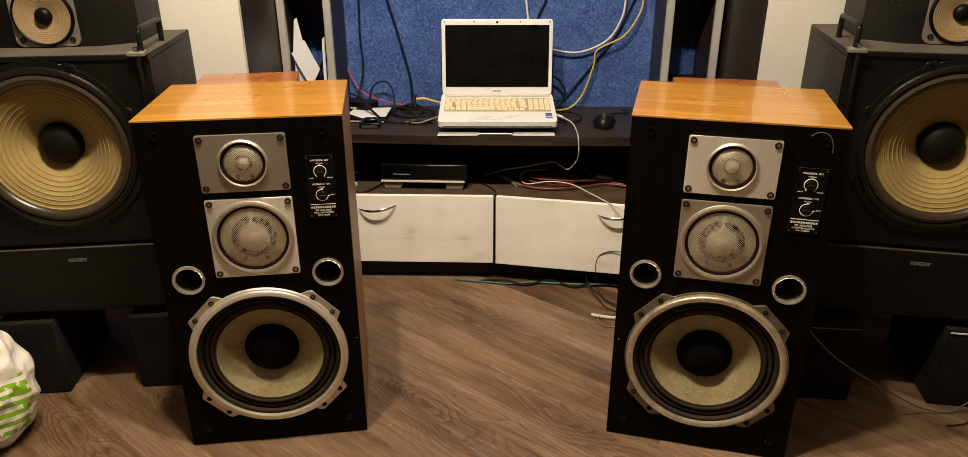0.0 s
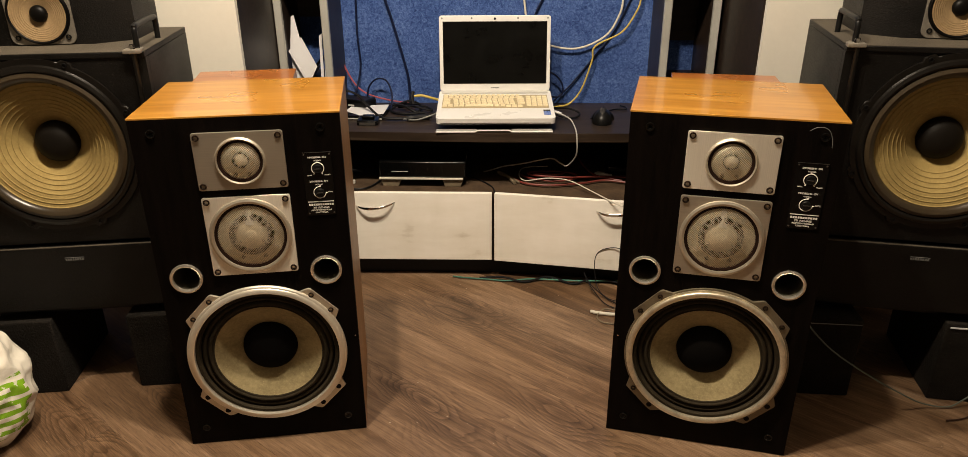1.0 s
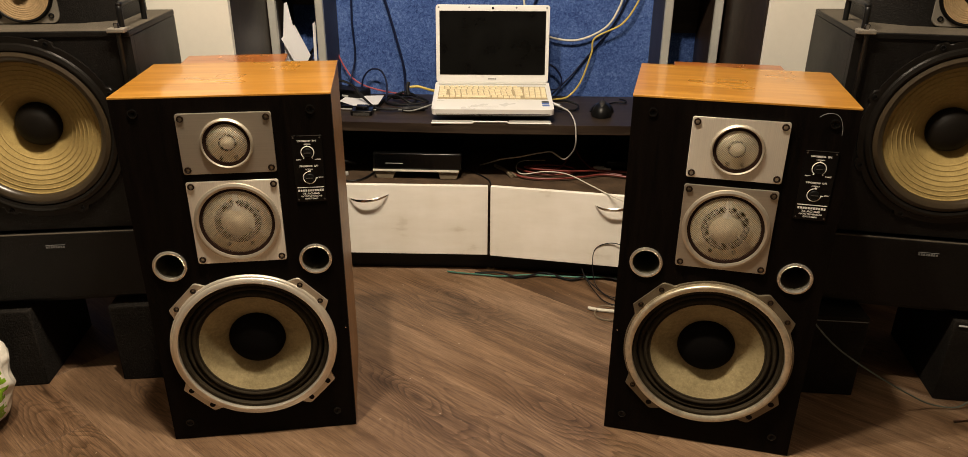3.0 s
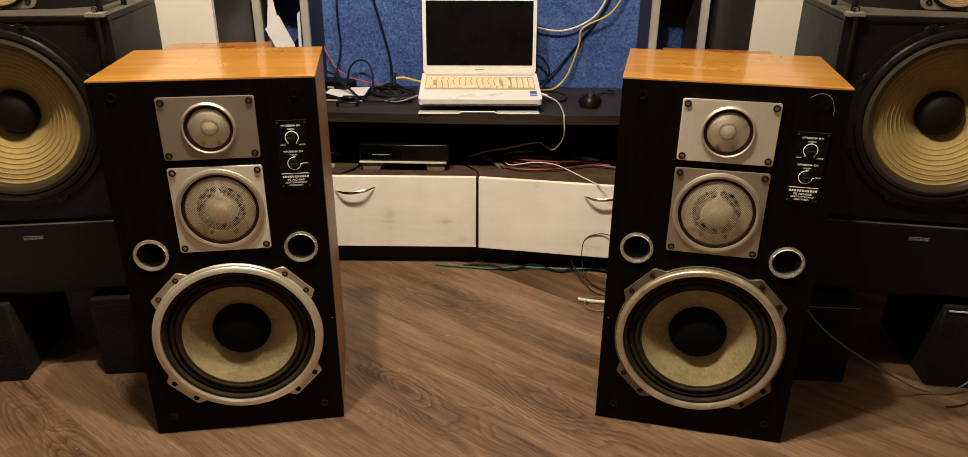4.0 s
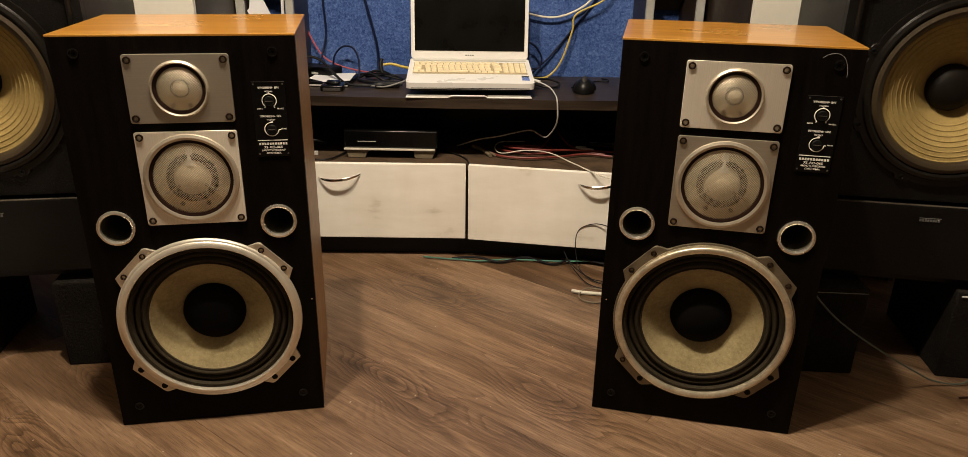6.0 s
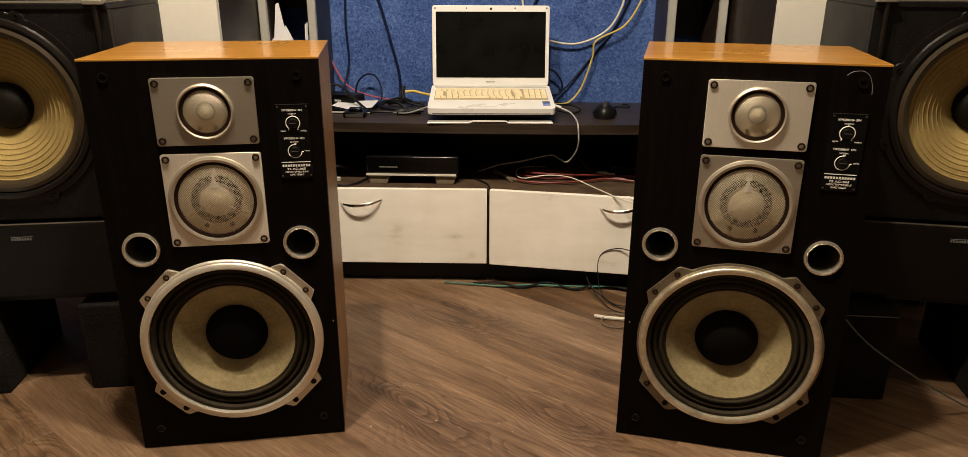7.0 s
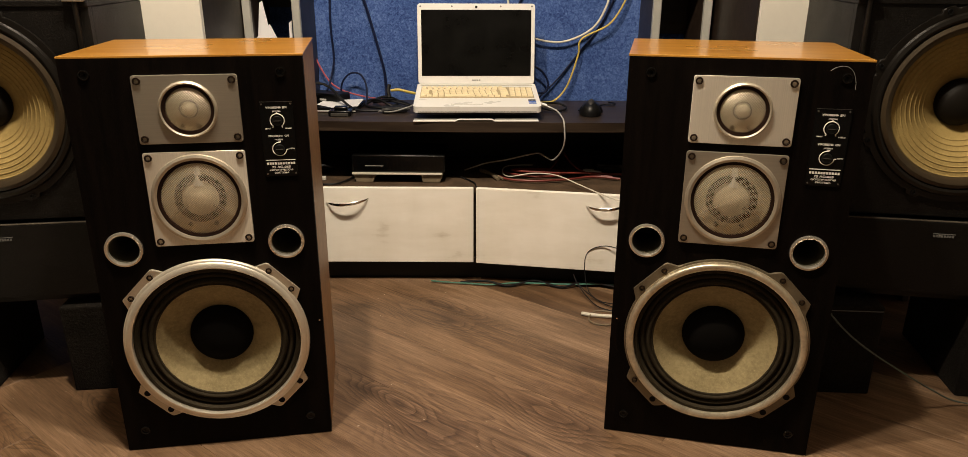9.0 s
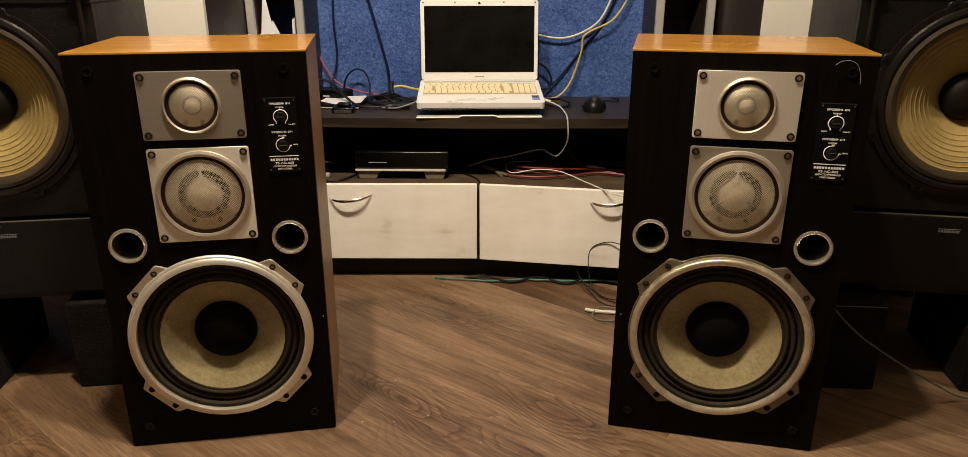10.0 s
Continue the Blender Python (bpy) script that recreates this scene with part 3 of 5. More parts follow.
# ---------- main loudspeakers ----------
def woofer(t, flange_metal, loose_ring, missing):
    """The bass driver; loose_ring: a separate ring standing proud of the flange; missing: angles of the ears' empty holes."""
    cx, cz = 0.0, 0.233
    outline = []
    for i in range(240):
        a = i * 1.5
        d = min(abs(a - e) for e in (44, 136, 224, 316))
        r = 0.1725 if loose_ring else 0.169
        if d <= 12.5:
            r = 0.1845 / math.cos(radians(d))
        elif d < 18:
            r = 0.1885 - (d - 12.5) / 5.5 * (0.1885 - r)
        outline.append((cx + r * math.cos(radians(a)), cz + r * math.sin(radians(a))))
    basket = part("basket", slab(outline, -0.0055, -0.0005, [circle(cx, cz, 0.1475, 72)], 0.0012), flange_metal, t, "cast metal basket flange with four eared corners")
    if loose_ring:
        ring = [(0.1690, -0.0050), (0.1688, -0.0068), (0.1650, -0.0074), (0.1648, -0.0096), (0.1668, -0.0104), (0.1666, -0.0130), (0.1652, -0.0148), (0.1625, -0.0154), (0.1575, -0.0148), (0.1545, -0.0128), (0.1530, 0.000)]
        label = "scuffed bright metal trim ring standing proud"
    else:
        ring = [(0.1726, -0.0045), (0.1722, -0.0078), (0.1706, -0.0098), (0.1672, -0.0106), (0.1664, -0.0118), (0.1610, -0.0142), (0.1572, -0.0146), (0.1554, -0.0132), (0.1540, 0.000)]
        label = "pale satin metal trim ring"
    part("trim_ring", lathe(ring, 120, cx, cz), WORN_RING if loose_ring else CAST_BRIGHT, t, label)
    part("gasket", lathe([(0.1545, -0.006), (0.1525, -0.0080), (0.1475, -0.0080), (0.1450, -0.004), (0.1440, 0.010)], 96, cx, cz), CLOTH, t)
    roll = [(0.1445, 0.0045)]
    for k in range(41):
        q = k / 40
        roll.append((0.1440 - q * 0.0250, 0.0055 - 0.0068 * abs(math.sin(q * 2 * math.pi)) ** 0.8 - 0.0035 * q))
    part("surround", lathe(roll, 96, cx, cz), CLOTH, t, "dusty black cloth surround with two rolls")
    part("glue_rim", lathe([(0.1200, 0.0018), (0.1192, -0.0010), (0.1172, -0.0006), (0.1160, 0.0016)], 96, cx, cz), CLOTH, t)
    cone = [(0.1180, 0.0000), (0.1165, 0.0012), (0.105, 0.0075), (0.092, 0.0150), (0.078, 0.0235), (0.068, 0.0297), (0.055, 0.0375)]
    part("cone", lathe(cone, 96, cx, cz), PULP, t, "stained beige paper cone")
    cap = [(0.0600, 0.0350), (0.0588, 0.0285), (0.052, 0.0205), (0.041, 0.0142), (0.028, 0.0095), (0.014, 0.0070), (0, 0.0063)]
    part("dust_cap", lathe(cap, 64, cx, cz), FELT, t, "matt black domed dust cap")
    for a in (35, 53, 127, 145, 215, 233, 307, 325):
        x, z = cx + 0.1772 * math.cos(radians(a)), cz + 0.1772 * math.sin(radians(a))
        if a in missing:
            empty_hole(basket, x, z, -0.0058)
        else:
            bolt(basket, x, z, -0.0058, 0.0058)


def driver_plate(t, z0, z1, hole, metal, dome, rim, name):
    """A brushed metal plate with a round grille."""
    w = 0.087
    zc = (z0 + z1) / 2
    m = Matrix.Translation((0, -0.0006, zc))
    body = part(name, slab(outline_rect(-w, w, z0 - zc, z1 - zc, 0.005), -0.0045, 0.0, [circle(0, 0, hole, 64)], 0.001), metal, t, "champagne anodised aluminium plate with round grille", m)
    part("rim", lathe([(hole + rim, -0.0042), (hole + rim - 0.001, -0.0075), (hole + rim * 0.5, -0.0095), (hole + 0.001, -0.0080), (hole - 0.001, 0.004)], 72), CAST, body)
    part("gasket", lathe([(hole + 0.0008, -0.0066), (hole - 0.0010, -0.0068), (hole - 0.0050, -0.0052), (hole - 0.0056, 0.0005)], 72), MAROON, body, "dark maroon ring")
    g = hole - 0.0050
    part("grille", lathe([(g * k / 10, -0.0132 + 0.0095 * (k / 10) ** 2.4) for k in range(10, -1, -1)], 72), GRILLE, body, "perforated champagne metal grille")
    part("basin", lathe([(hole - 0.002, 0.002), (hole * 0.82, 0.0025), (dome * 1.5, 0.003), (dome * 1.05, 0.003)], 64), BASIN, body)
    ring = 1.46 if hole > 0.055 else 1.25
    part("dark_ring", lathe([(dome * ring, 0.003), (dome * (ring - 0.04), -0.0030), (dome * 1.10, -0.0030), (dome * 1.05, 0.003)], 56), MAROON, body)
    part("dome", lathe([(dome * 1.06, 0.0030), (dome, 0.0005), (dome * 0.9, -0.0015), (dome * 0.7, -0.0035), (dome * 0.45, -0.0052), (dome * 0.2, -0.0062), (0, -0.0066)], 64), DOME, body, "pale dome behind the grille")
    for x in (-0.019, 0.019):
        part("terminal", lathe([(0.0042, 0.003), (0.0042, -0.001), (0, -0.0015)], 16, x * hole / 0.06, -hole * 0.68), SCREW, body)
    if hole > 0.055:
        for a in (90, 210, 330):
            c, s = math.cos(radians(a)), math.sin(radians(a))
            bm = bmesh.new()
            wide = 0.0085 if a == 90 else 0.0026
            vs = [bm.verts.new(v) for v in ((-wide, -0.0030, 0.024), (wide, -0.0030, 0.024), (wide * 0.5, 0.001, 0.060), (-wide * 0.5, 0.001, 0.060), (0, -0.0060, 0.024), (0, -0.002, 0.060))]
            for f in ((0, 4, 5, 3), (4, 1, 2, 5), (0, 1, 4), (3, 5, 2), (0, 3, 2, 1)):
                bm.faces.new([vs[i] for i in f])
            part("spoke", moved(bm, pose(0, 0, 0, 0, 90 - a, 0)), WHITE if a == 90 else RECESS, body)
        part("phase_plug", lathe([(0.0135, 0.002), (0.0135, -0.0050), (0.011, -0.0072), (0.006, -0.0078), (0, -0.0078)], 40), DOME, body)
    for x in (-w + 0.0095, w - 0.0095):
        for z in (z0 - zc + 0.0095, z1 - zc - 0.0095):
            bolt(body, x, z, -0.0048, 0.0066)


def control_panel(t):
    x0, x1, z0, z1 = 0.1185, 0.1765, 0.5580, 0.6945
    cx = (x0 + x1) / 2
    p = part("control_panel", slab(outline_rect(x0, x1, z0, z1, 0.002), -0.0022, 0.0, (), 0.0006), GLOSS, t, "black level-control panel with white print")
    y = -0.0025
    part("edge", box(x0 + 0.001, x1 - 0.001, y - 0.0001, y + 0.0003, z1 - 0.0012, z1 - 0.0006, 0), STEEL, p, "thin bright panel edge")
    for (px, pz) in ((x0 + 0.004, z1 - 0.005), (x1 - 0.004, z1 - 0.005), (x0 + 0.004, z0 + 0.005), (x1 - 0.004, z0 + 0.005)):
        part("screw", lathe([(0.0016, 0), (0.0016, y - 0.0006), (0, y - 0.001)], 12, px, pz), STEEL, p)
    lettering("УРОВЕНЬ ВЧ", 0.0046, p, cx, 0.6830, y, 0.00022, 1.25)
    lettering("НОРМА", 0.0033, p, cx, 0.6765, y, 0.0001, 1.2)
    lettering("МИН", 0.0033, p, cx - 0.0175, 0.6455, y, 0.0001, 1.2)
    lettering("МАКС", 0.0033, p, cx + 0.0185, 0.6455, y, 0.0001, 1.2)
    lettering("УРОВЕНЬ СЧ", 0.0046, p, cx, 0.6320, y, 0.00022, 1.25)
    lettering("НОРМА", 0.0033, p, cx, 0.6255, y, 0.0001, 1.2)
    lettering("МИН", 0.0033, p, cx + 0.0215, 0.6085, y, 0.0001, 1.2)
    for zc, a0, a1 in ((0.6600, -55, 235), (0.6085, 80, 355)):
        arc = [(cx + 0.0122 * math.cos(radians(a0 + (a1 - a0) * k / 30)), y, zc + 0.0122 * math.sin(radians(a0 + (a1 - a0) * k / 30))) for k in range(31)]
        part("scale", tube(arc, 0.0009, 6, 1, False), INK, p)
        for a in (a0, a1, 90):
            c, s = math.cos(radians(a)), math.sin(radians(a))
            part("tick", tube([(cx + 0.0122 * c, y, zc + 0.0122 * s), (cx + 0.0152 * c, y, zc + 0.0152 * s)], 0.0009, 6, 1, False), INK, p)
        k = part("knob", lathe([(0.0088, 0), (0.0086, y - 0.0025), (0.0078, y - 0.0034), (0, y - 0.0034)], 32, cx, zc), BLACK, p, "round slotted black knob")
        part("slot", box(cx - 0.0062, cx + 0.0062, y - 0.0044, y - 0.0036, zc - 0.0006, zc + 0.0006, 0.0002), STEEL, k)
    part("rule", box(x0 + 0.003, x1 - 0.003, y - 0.0003, y + 0.0002, 0.5875, 0.5889, 0), INK, p)
    part("maker_mark", join(*[box(cx - 0.0245 + i * 0.0046, cx - 0.0245 + i * 0.0046 + 0.0032, y - 0.0003, y + 0.0002, 0.5797, 0.5838, 0) for i in range(11)]), INK, p, "maker's mark as plain white bars")
    lettering("75 АС-065", 0.0054, p, cx, 0.5750, y, 0.0002, 1.35)
    lettering("АКУСТИЧЕСКАЯ", 0.0041, p, cx, 0.5695, y, 0.00015, 1.25)
    lettering("СИСТЕМА", 0.0041, p, cx, 0.5643, y, 0.00015, 1.25)


def loudspeaker(m, metals, bass, pin_x, label):
    t = thing("loudspeaker", m, label, "loudspeaker", "pair of three-way loudspeakers")
    W, H, D = 0.1995, 0.772, 0.322
    holes = [circle(0, 0.233, 0.1475, 72), circle(-0.144, 0.431, 0.0305, 40), circle(0.144, 0.431, 0.0305, 40), circle(0, 0.684, 0.0475, 48), circle(0, 0.522, 0.070, 56)]
    part("baffle", slab([(-W, 0.002), (W, 0.002), (W, H), (-W, H)], 0, 0.019, holes), BAFFLE, t, "black ash front baffle")
    part("top_panel", box(-W - 0.001, W + 0.001, 0.0, D, H, H + 0.004, 0.0008), CHERRY, t, "orange cherry veneer top")
    for s in (-1, 1):
        part("side_panel", moved(box(0.0, H - 0.003, -0.006, 0.006, 0.0, D - 0.021, 0.0008), Matrix(((0, 1, 0, s * (W - 0.006)), (0, 0, 1, 0.0195), (1, 0, 0, 0.0015), (0, 0, 0, 1)))), SIDE_VENEER, t, "dull brown veneer side")
    part("bottom_panel", box(-W + 0.0125, W - 0.0125, 0.02, D - 0.01, 0.0, 0.016, 0), BLACK, t)
    part("back_panel", box(-W + 0.0125, W - 0.0125, D - 0.016, D - 0.002, 0.017, H - 0.002, 0), BLACK, t)
    woofer(t, *bass)
    driver_plate(t, 0.6245, 0.7435, 0.0430, metals[0], 0.013, 0.0065, "tweeter")
    driver_plate(t, 0.4345, 0.6095, 0.0715, metals[1], 0.031, 0.0115, "midrange")
    for x in (-0.144, 0.144):
        port = part("port", lathe([(0.0245, 0.11), (0.0262, 0.006), (0.0275, -0.001)], 48, x, 0.431), PORT, t, "deep black bass port")
        part("port_ring", lathe([(0.0268, 0.004), (0.0272, -0.003), (0.0300, -0.0048), (0.0330, -0.0040), (0.0336, -0.0003)], 48, x, 0.431), PORT_METAL, port, "silver port ring")
        part("port_end", lathe([(0.0245, 0.11), (0, 0.11)], 32, x, 0.431), RUBBER, port)
    for x, z in ((-0.160, 0.745), (0.160, 0.745), (-0.162, 0.046), (0.160, 0.046)):
        part("grille_socket", lathe([(0.0092, -0.0002), (0.0088, -0.0024), (0.0074, -0.0030), (0.0064, -0.0026), (0.0058, -0.0002), (0.0030, 0.0), (0, 0.0)], 24, x, z), SOCKET, t, "black plastic grille socket")
    part("grille_pin", lathe([(0.0016, 0.0), (0.0016, -0.0012), (0, -0.0016)], 12, pin_x, 0.262), CHROME, t, "tiny bright pin")
    control_panel(t)
    return t


def place(pl, pr, back=0.0):
    """The pose of a thing whose front runs from pl to pr on the floor."""
    a = math.degrees(math.atan2(pr[1] - pl[1], pr[0] - pl[0]))
    return pose((pl[0] + pr[0]) / 2, (pl[1] + pr[1]) / 2, back, 0, 0, a)


loudspeaker(place((-0.667, 1.352), (-0.2745, 1.419)), (ALU_DIM, ALU_UPRIGHT_LIT), (CAST, False, (215, 233, 307, 325)), 0.193, "three-way loudspeaker, cherry top, black front, tweeter plate toned dimmer")
loudspeaker(place((0.2990, 1.4315), (0.687, 1.345)), (ALU_UPRIGHT_LIT, ALU_DIM), (TARNISHED, True, (233, 307, 325)), -0.189, "three-way loudspeaker, cherry top, black front, tweeter plate toned brighter")


def rear_box(m, w, d, h, label):
    t = thing("small_speaker_cabinet", m, label, "speaker cabinet", "cabinets behind the loudspeakers")
    part("top_panel", box(-w / 2, w / 2, 0, d, h - 0.012, h, 0.001), RED_CHERRY, t, "reddish veneer top")
    for s in (-1, 1):
        part("side_panel", box(s * (w / 2 - 0.006) - 0.006, s * (w / 2 - 0.006) + 0.006, 0.012, d, 0, h - 0.0125, 0.001), RED_CHERRY, t)
    part("baffle", box(-w / 2, w / 2, 0, 0.0115, 0, h - 0.0125, 0.001), BAFFLE, t)
    part("back_panel", box(-w / 2 + 0.0125, w / 2 - 0.0125, d - 0.01, d - 0.002, 0, h - 0.0125, 0), BLACK, t)
    return t


rear_box(pose(-0.585, 1.742, 0, 0, 0, 11.5), 0.243, 0.185, 0.752, "reddish wood-topped speaker cabinet standing behind a loudspeaker")
rear_box(pose(0.580, 1.752, 0, 0, 0, -9.0), 0.252, 0.130, 0.752, "reddish wood-topped speaker cabinet standing behind a loudspeaker")


cord([(0.618, 1.351, 0.758), (0.628, 1.350, 0.764), (0.642, 1.347, 0.765), (0.652, 1.344, 0.758), (0.658, 1.342, 0.742), (0.659, 1.341, 0.728)], 0.0005, GREY_CORD, "stray grey thread hanging on a loudspeaker front", "thread")

# ---------- large black loudspeakers ----------
def big_speaker(m, D, label):
    """D: the cabinet's depth."""
    t = thing("large_loudspeaker", m, label, "loudspeaker", "pair of large black loudspeakers")
    W, H = 0.245, 0.645
    zc = 0.436
    part("baffle", slab([(-W, 0.200), (W, 0.200), (W, H - 0.013), (-W, H - 0.013)], 0.004, 0.024, [circle(0, zc, 0.182, 80)]), VINYL, t, "black vinyl front baffle")
    part("lower_panel", box(-W, W, -0.010, 0.024, 0.025, 0.191, 0.003), VINYL, t, "black lower front panel")
    # Grey strip paints the highlight along the lower panel's top edge.
    part("edge_strip", box(-W + 0.002, W - 0.002, -0.0095, -0.003, 0.1913, 0.1928, 0), GREY_VINYL, t, "pale line painted as the panel edge's highlight")
    part("recess", box(-W + 0.01, W - 0.01, 0.03, 0.05, 0.0, 0.2, 0), BLACK, t)
    for s in (-1, 1):
        part("side_panel", box(s * (W - 0.009) - 0.009, s * (W - 0.009) + 0.009, 0.0245, D, 0.02, H - 0.0132, 0.002), VINYL, t)
    part("bottom_panel", box(-W + 0.01, W - 0.01, 0.05, D - 0.01, 0.0, 0.02, 0), BLACK, t)
    part("back_panel", box(-W + 0.0185, W - 0.0185, D - 0.02, D, 0.0205, H - 0.014, 0), VINYL, t)
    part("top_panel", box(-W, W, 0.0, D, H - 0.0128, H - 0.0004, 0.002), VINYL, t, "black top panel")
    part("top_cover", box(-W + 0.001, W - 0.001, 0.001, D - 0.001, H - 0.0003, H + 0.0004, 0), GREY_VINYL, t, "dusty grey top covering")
    # Bass driver.
    lug = []
    for i in range(240):
        a = i * 1.5
        r = 0.200 + (0.007 if min(abs((a % 45) - 22.5), 22.5) < 4.5 else 0)
        lug.append((r * math.cos(radians(a)), zc + r * math.sin(radians(a))))
    frame_part = part("driver_frame", slab(lug, -0.004, 0.0035, [circle(0, zc, 0.174, 80)], 0.0026), LUGS, t, "black cast driver frame with lugs")
    for k in range(8):
        a = radians(22.5 + 45 * k)
        bolt(frame_part, 0.1985 * math.cos(a), zc + 0.1985 * math.sin(a), -0.0045, 0.0055, BLACK)
    part("frame_ring", lathe([(0.188, -0.004), (0.185, -0.010), (0.178, -0.0125), (0.173, -0.010), (0.1715, 0.004)], 96, 0, zc), LUGS, t)
    part("surround", lathe([(0.1725, -0.002), (0.170, -0.009), (0.162, -0.0130), (0.154, -0.0105), (0.1485, -0.002), (0.1470, 0.004)], 96, 0, zc), ROLL, t, "glossy black rubber surround")
    def depth(r):
        q = (0.148 - r) / 0.098
        return 0.003 + 0.014 * q + 0.038 * q * q

    prof = [(0.1490, 0.0022), (0.1480, 0.0006), (0.1468, 0.0012), (0.1460, depth(0.1460))]
    for k in range(7):
        r = 0.1380 - 0.0102 * k
        prof += [(r + 0.0016, depth(r + 0.0016)), (r + 0.0005, depth(r) - 0.0014), (r - 0.0005, depth(r) - 0.0012), (r - 0.0014, depth(r - 0.0014))]
    prof += [(0.074, depth(0.074)), (0.068, depth(0.068)), (0.062, depth(0.062)), (0.056, depth(0.056)), (0.050, depth(0.050)), (0.044, depth(0.044))]
    part("cone", lathe(prof, 96, 0, zc), TAN_CONE, t, "tan paper cone with seven raised ribs")
    part("dust_cap", lathe([(0.0495, 0.062), (0.0490, 0.052), (0.0450, 0.041), (0.0370, 0.0325), (0.0262, 0.0270), (0.0136, 0.0243), (0, 0.0238)], 64, 0, zc), CAP, t, "dusty brown-black domed dust cap")
    part("maker_mark", join(box(-0.022, 0.022, -0.0116, -0.0098, 0.1645, 0.1655, 0), *[box(-0.021 + i * 0.0053, -0.021 + i * 0.0053 + 0.0036, -0.0114, -0.0098, 0.1575, 0.1625, 0) for i in range(8)]), GREY_CORD, t, "small silver maker's mark as plain bars")
    # Corner rods and handles.
    for s in (-1, 1):
        x = s * (W - 0.019)
        rod = part("corner_rod", tube([(x, -0.008, 0.03), (x, -0.008, H - 0.004)], 0.0050, 14, 1, False), LUGS, t, "dark steel rod along the front corner")
        part("clamp", box(x - 0.021, x + 0.016, -0.016, 0.010, H - 0.003, H + 0.006, 0.002), PLATE, rod, "grey metal clamp")
        part("clamp_tongue", box(x - 0.010, x + 0.010, 0.0105, 0.034, H + 0.0002, H + 0.004, 0.001), PLATE, rod)
        part("clamp_nut", lathe([(0.0062, -0.009), (0.0062, 0.006), (0.005, 0.008), (0, 0.008)], 6), CHROME, rod, "bright hexagonal nut", Matrix.Translation((x - 0.002, -0.004, H + 0.008)) @ pose(0, 0, 0, 90))
        pts = [(x, 0.022, H + 0.002), (x, 0.022, H + 0.036), (x, 0.026, H + 0.046), (x, 0.038, H + 0.051), (x, 0.165, H + 0.051), (x, 0.177, H + 0.046), (x, 0.181, H + 0.036), (x, 0.181, H + 0.0)]
        part("handle", tube(pts, 0.0064, 12, 4), BLACK, t, "black tubular carrying handle")
    # Midrange box on top.
    plan = [(-0.105, 0.115), (0.105, 0.115), (0.185, 0.165), (0.185, 0.345), (-0.185, 0.345), (-0.185, 0.165)]
    mid = part("midrange_box", flat(plan, H + 0.0005, H + 0.27), VINYL, t, "black midrange box with chamfered sides")
    part("plate", slab(outline_rect(-0.070, 0.070, H + 0.002, H + 0.14, 0.018, 6), 0.109, 0.1145, [circle(0, H + 0.070, 0.0635, 48)], 0.0012), PLATE, mid, "grey metal mounting plate")
    cz = H + 0.070
    part("surround", lathe([(0.0668, 0.1090), (0.0660, 0.1035), (0.0640, 0.1010), (0.0615, 0.1018), (0.0595, 0.1040)], 64, 0, cz), RUBBER, mid, "thin black surround")
    part("cone", lathe([(0.0602, 0.1030)] + [(0.0590 - 0.0009 * k, 0.1030 + 0.00022 * k - (0.0006 if k % 5 == 2 and k < 32 else 0)) for k in range(51)], 64, 0, cz), PEACH, mid, "peach paper midrange cone with fine ribs")
    part("dust_cap", lathe([(0.0190, 0.1135), (0.0186, 0.1090), (0.0160, 0.1040), (0.0110, 0.1005), (0.0055, 0.0990), (0, 0.0986)], 40, 0, cz), RUBBER, mid, "black dust cap")
    for x in (-0.054, 0.054):
        for z in (H + 0.018, H + 0.126):
            bolt(mid, x, z, 0.1085, 0.006, BLACK)
    return t


big_speaker(pose(-0.980, 1.577, 0.211, 0, 0, 8.8), 0.36, "large black vinyl loudspeaker with tan cone on foam blocks")
big_speaker(pose(1.027, 1.595, 0.221, 0, 0, -10.0), 0.43, "large black vinyl loudspeaker with tan cone on foam blocks")


def foam_block(x0, x1, y0, y1, yaw, label, h=0.2105):
    bm = box(-(x1 - x0) / 2, (x1 - x0) / 2, 0, y1 - y0, 0, h, 0.004)
    return solid("foam_block", bm, FOAM, label, "foam block", pose((x0 + x1) / 2, y0, 0.0, 0, 0, yaw), "foam blocks under large loudspeakers")


foam_block(-0.893, -0.785, 1.578, 1.86, 7, "charcoal foam block supporting a large loudspeaker")
foam_block(-1.205, -1.068, 1.536, 1.82, 8, "charcoal foam block supporting a large loudspeaker")
pale_edged = foam_block(0.800, 0.925, 1.575, 1.90, -4, "charcoal foam block with a pale front edge", 0.2205)
part("edge_strip", box(-0.062, 0.060, -0.0028, -0.0004, 0.2085, 0.2103, 0.0004), GREY_CORD, pale_edged, "pale strip along the front edge")
dusty_block = foam_block(1.118, 1.255, 1.556, 1.86, -8, "dusty charcoal foam block with a pale edge", 0.2205)
part("edge_strip", box(-0.060, 0.066, -0.0028, -0.0004, 0.2075, 0.2110, 0.0004), SHEET, dusty_block, "pale strip along the front edge")


